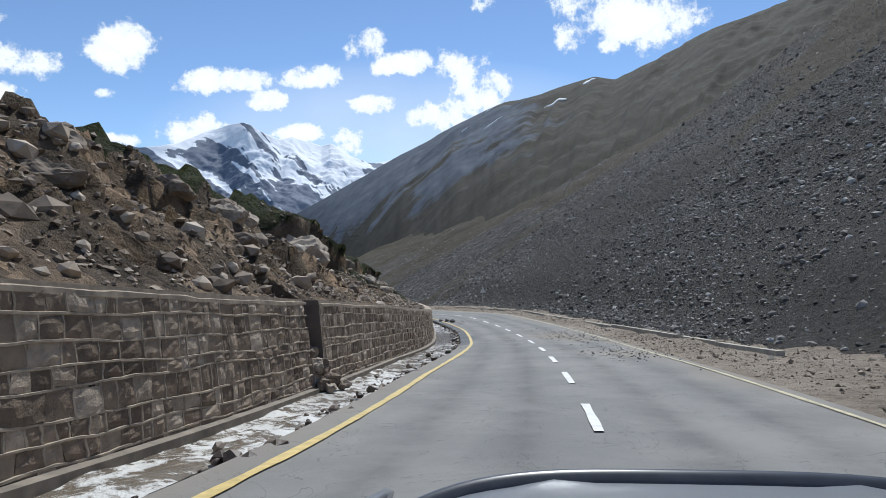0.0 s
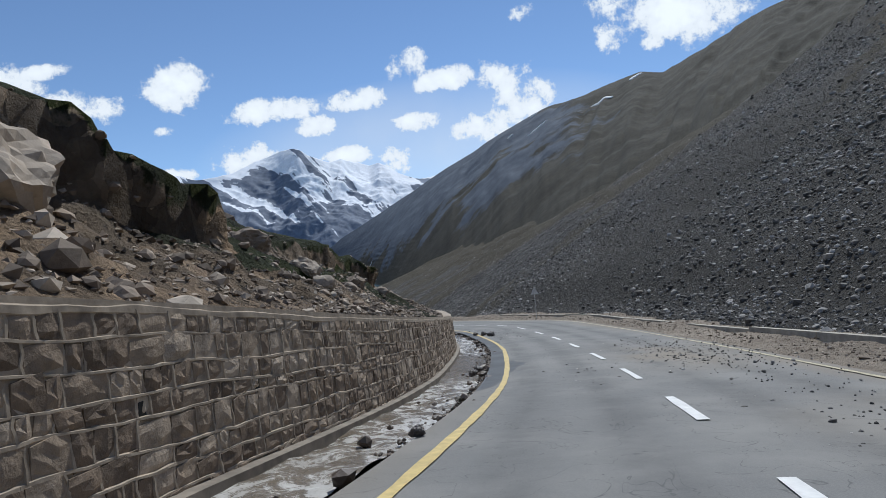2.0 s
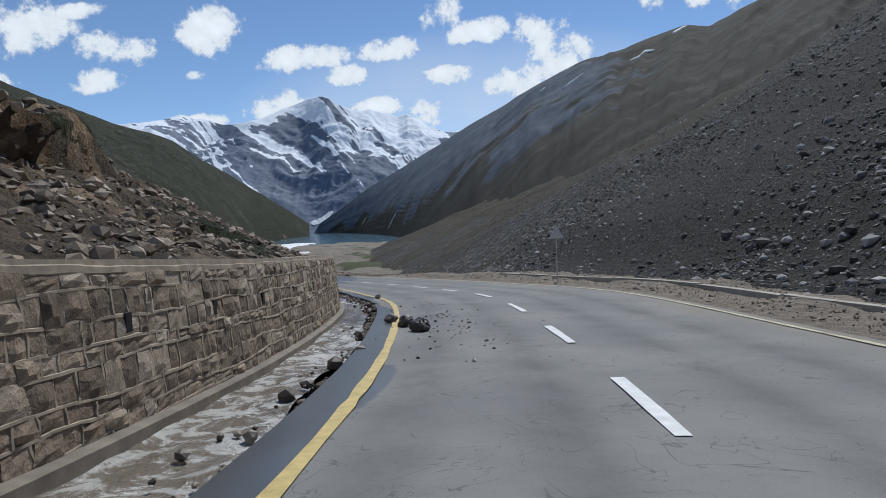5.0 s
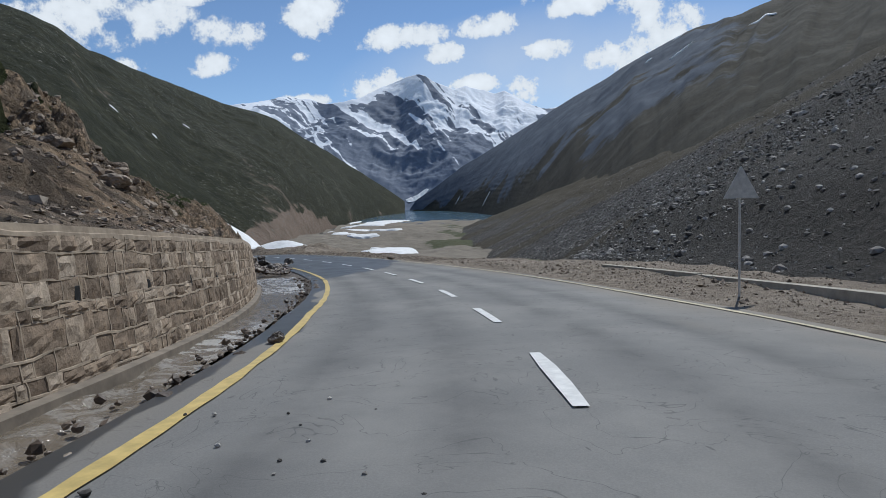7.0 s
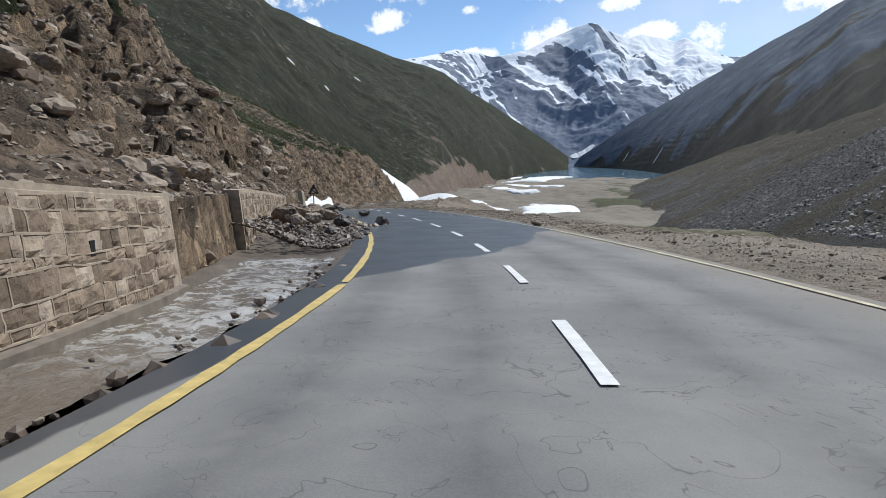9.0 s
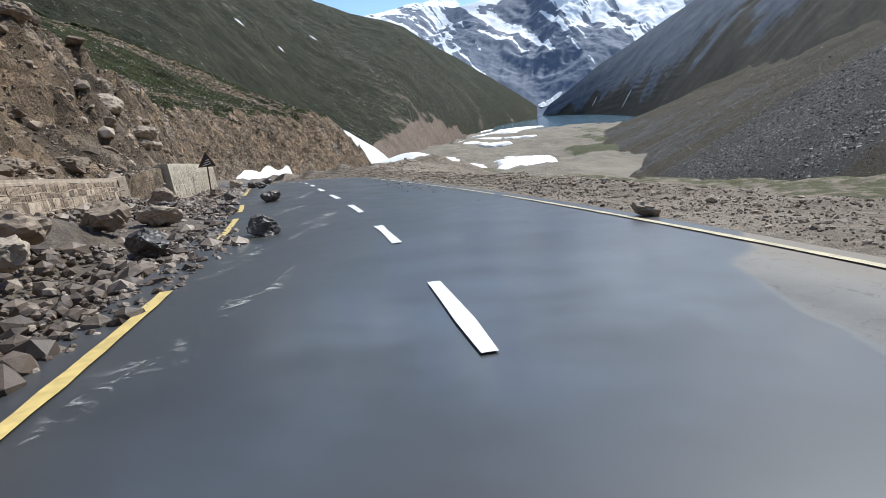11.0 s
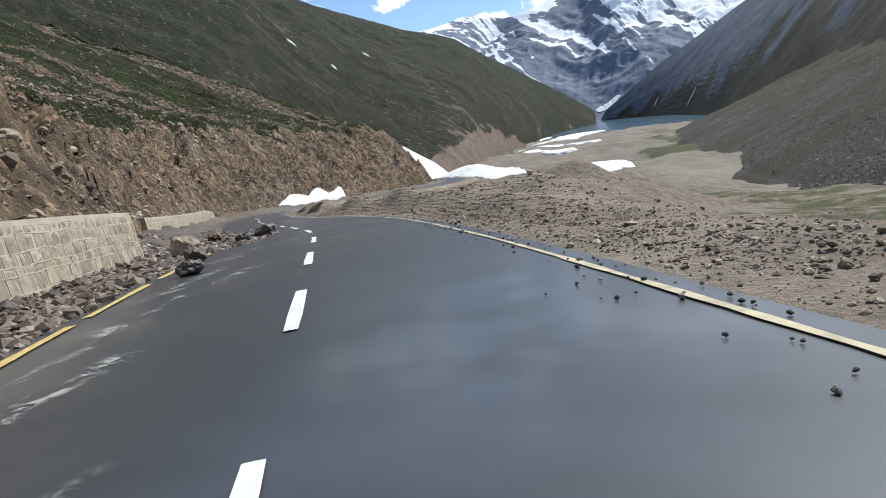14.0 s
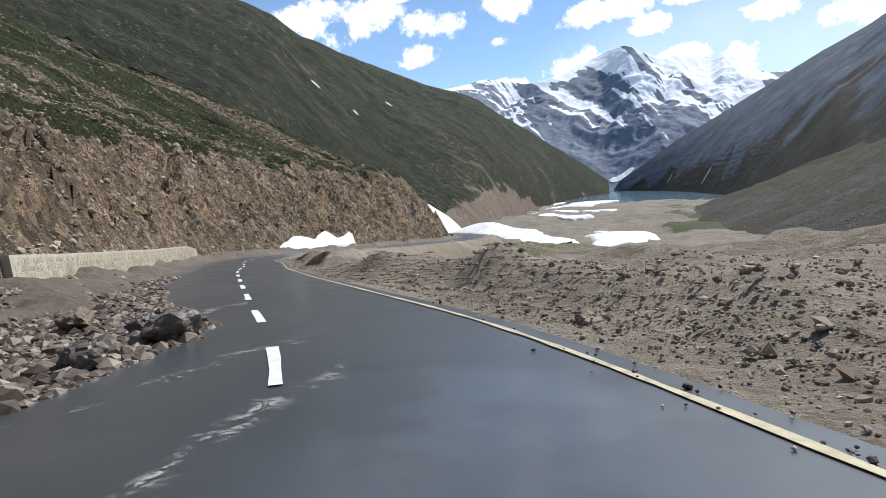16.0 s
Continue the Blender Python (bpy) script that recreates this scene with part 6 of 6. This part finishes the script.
# the car ------------------------------------------------------------------------
def build_car():
    """A silver off-road car, right-hand drive, standing on the left lane with its windscreen out."""
    car = new("car")
    car.matrix_world = pose(0.0, 0.0, -1.415, -5.2, 0, -6.0)
    mid = 0.58

    def grid(name, fn, nu, nv, mat, parent, label="", thick=0.02):
        u, v = np.linspace(0, 1, nu), np.linspace(0, 1, nv)
        U, V = np.meshgrid(u, v, indexing="ij")
        P = np.stack(np.broadcast_arrays(*fn(U, V)), -1)
        ob = sheet(name, P, mat, parent=parent, label=label)
        m = ob.modifiers.new("thickness", "SOLIDIFY")
        m.thickness = thick
        return ob

    def bonnet(U, V):
        x = (U - 0.5) * 1.92
        y = 0.98 + V * (0.93 - 0.2 * (2 * U - 1) ** 4)
        z = 1.0 - 0.13 * V - 0.12 * np.abs(2 * U - 1) ** 4 + 0.02 * np.exp(-((np.abs(x) - 0.42) / 0.07) ** 2) * (1 - V * 0.4)
        return x + mid, y, z

    hood = grid("hood", bonnet, 33, 21, "silver", car, "silver metallic bonnet")

    def deflect(U, V):
        x = (U - 0.5) * 1.88
        y = 1.87 - 0.19 * (2 * U - 1) ** 4 + V * 0.06
        z = 0.885 - 0.115 * np.abs(2 * U - 1) ** 4 + 0.034 * np.sin(V * 2.4)
        return x + mid, y, z

    grid("bonnet_guard", deflect, 33, 7, "trim", hood, "dark tinted bonnet guard", 0.008)
    for x in (-0.12, 0.72):
        bm = bmesh.new()
        box_into(bm, pose(x, 1.12, 1.0), 0.04, 0.05, 0.03, 0.01)
        part("washer_nozzle", bm, "rubber", hood)

    def dash_top(U, V):
        x = (U - 0.5) * 1.8
        y = 0.36 + V * 0.6
        z = 0.985 + 0.06 * np.sin(np.clip(V * 1.5, 0, 1) * np.pi / 2) - 0.16 * (1 - V) ** 4 + 0.035 * np.exp(-((x - 0.35) / 0.24) ** 2) * (1 - V)
        return x + mid, y, z

    dash = grid("dashboard", dash_top, 45, 25, "dash", car, "grey grained plastic dashboard", 0.03)
    bm = bmesh.new()
    box_into(bm, pose(mid - 0.36, 0.62, 1.043, 1, 0, 0), 0.5, 0.3, 0.012, 0.005)
    part("airbag_lid", bm, "dash", dash, "flush lid in the dashboard")
    bm = bmesh.new()
    box_into(bm, pose(mid + 0.08, 0.4, 0.95, 20, 0, 0), 0.3, 0.1, 0.12, 0.02)
    part("centre_vent", bm, "rubber", dash, "black central air vent")
    for k, (xa, xb) in enumerate(((-0.3, 0.36), (0.35, 1.0))):
        wiper = new("wiper")
        wiper.parent = car
        bm = bmesh.new()
        cyl_into(bm, (xa, 1.0, 1.035), (xb, 1.02, 1.04), 0.014, 10)
        box_into(bm, pose((xa + xb) / 2, 1.01, 1.022), abs(xb - xa) * 0.98, 0.03, 0.012, 0.004)
        part("blade", bm, "rubber", wiper)
        bm = bmesh.new()
        cyl_into(bm, (xb - 0.05, 1.05, 1.02), ((xa + xb) / 2, 1.015, 1.05), 0.012, 10)
        part("arm", bm, "rubber", wiper)
    bm = bmesh.new()
    box_into(bm, pose(mid, 1.0, 1.0), 1.46, 0.08, 0.03, 0.01)
    part("cowl", bm, "rubber", car)
    for side in (-1, 1):
        x0 = mid + side * 1.22
        bm = bmesh.new()
        cyl_into(bm, (x0, 0.55, 1.03), (mid + side * 1.08, -0.35, 1.72), 0.045, 12)
        part("windscreen_pillar", bm, "pillar", car, "beige trimmed windscreen pillar")
        bm = bmesh.new()
        cyl_into(bm, (mid + side * 1.02, -1.1, 1.0), (mid + side * 0.9, -1.15, 1.72), 0.045, 12)
        part("door_pillar", bm, "silver", car)

        def flank(U, V, side=side):
            y = -2.55 + U * 4.45
            z = 0.42 + V * (0.58 - 0.14 * np.clip((y - 0.9), 0, 1))
            arch = np.maximum(np.exp(-(((y - 1.22) / 0.36) ** 4)), np.exp(-(((y + 1.55) / 0.36) ** 4)))
            z = np.maximum(z, 0.42 + 0.34 * arch)
            x = side * (0.96 + 0.05 * np.sin(V * np.pi) - 0.07 * np.clip(y - 1.2, 0, 1) ** 2 - 0.06 * np.clip(-2.0 - y, 0, 1) ** 2)
            return x + mid, y, z

        grid("side_panel", flank, 60, 10, "silver", car, "silver side panel with wheel arches", 0.03)
        for y in (1.22, -1.55):
            wheel = new("wheel")
            wheel.parent = car
            bm = bmesh.new()
            cx = mid + side * 0.87
            cyl_into(bm, (cx - 0.11, y, 0.36), (cx + 0.11, y, 0.36), 0.36, 32)
            bmesh.ops.bevel(bm, geom=[e for e in bm.edges if abs(e.verts[0].co.x - e.verts[1].co.x) < 1e-4], offset=0.04, segments=3, affect="EDGES")
            part("tyre", bm, "rubber", wheel, "black road tyre")
            bm = bmesh.new()
            cyl_into(bm, (cx + side * 0.09, y, 0.36), (cx + side * 0.125, y, 0.36), 0.21, 24, 0.2)
            part("rim", bm, "chrome", wheel)

    def top(U, V):
        x = (U - 0.5) * 2.1
        y = -0.38 - V * 2.0
        z = 1.74 - 0.05 * (2 * U - 1) ** 2 - 0.03 * (V - 0.4) ** 2
        return x + mid, y, z

    grid("roof", top, 20, 16, "silver", car, "silver roof", 0.04)

    def tail(U, V):
        x = (U - 0.5) * (1.92 - 0.24 * V)
        return x + mid, -2.5 + 0.14 * V, 0.45 + V * 1.27

    grid("tailgate", tail, 14, 14, "silver", car, "closed silver tailgate", 0.04)

    def nose(U, V):
        x = (U - 0.5) * 1.86
        return x + mid, 1.88 - 0.19 * (2 * U - 1) ** 4 + 0.05 * np.sin(V * 3.1), 0.4 + V * (0.46 - 0.11 * np.abs(2 * U - 1) ** 4)

    front = grid("front_panel", nose, 24, 10, "silver", car, "silver front panel", 0.03)
    bm = bmesh.new()
    box_into(bm, pose(mid, 1.94, 0.68), 0.7, 0.05, 0.16, 0.02)
    part("grille", bm, "trim", front)
    for side in (-1, 1):
        bm = bmesh.new()
        box_into(bm, pose(mid + side * 0.56, 1.86, 0.7, 0, 0, -side * 16), 0.26, 0.06, 0.14, 0.025)
        part("headlight", bm, "chrome", front, "clear headlight")
    return tagged(car, "silver off-road car with a dark bonnet guard on the wet-edged lane", "car")


build_car()
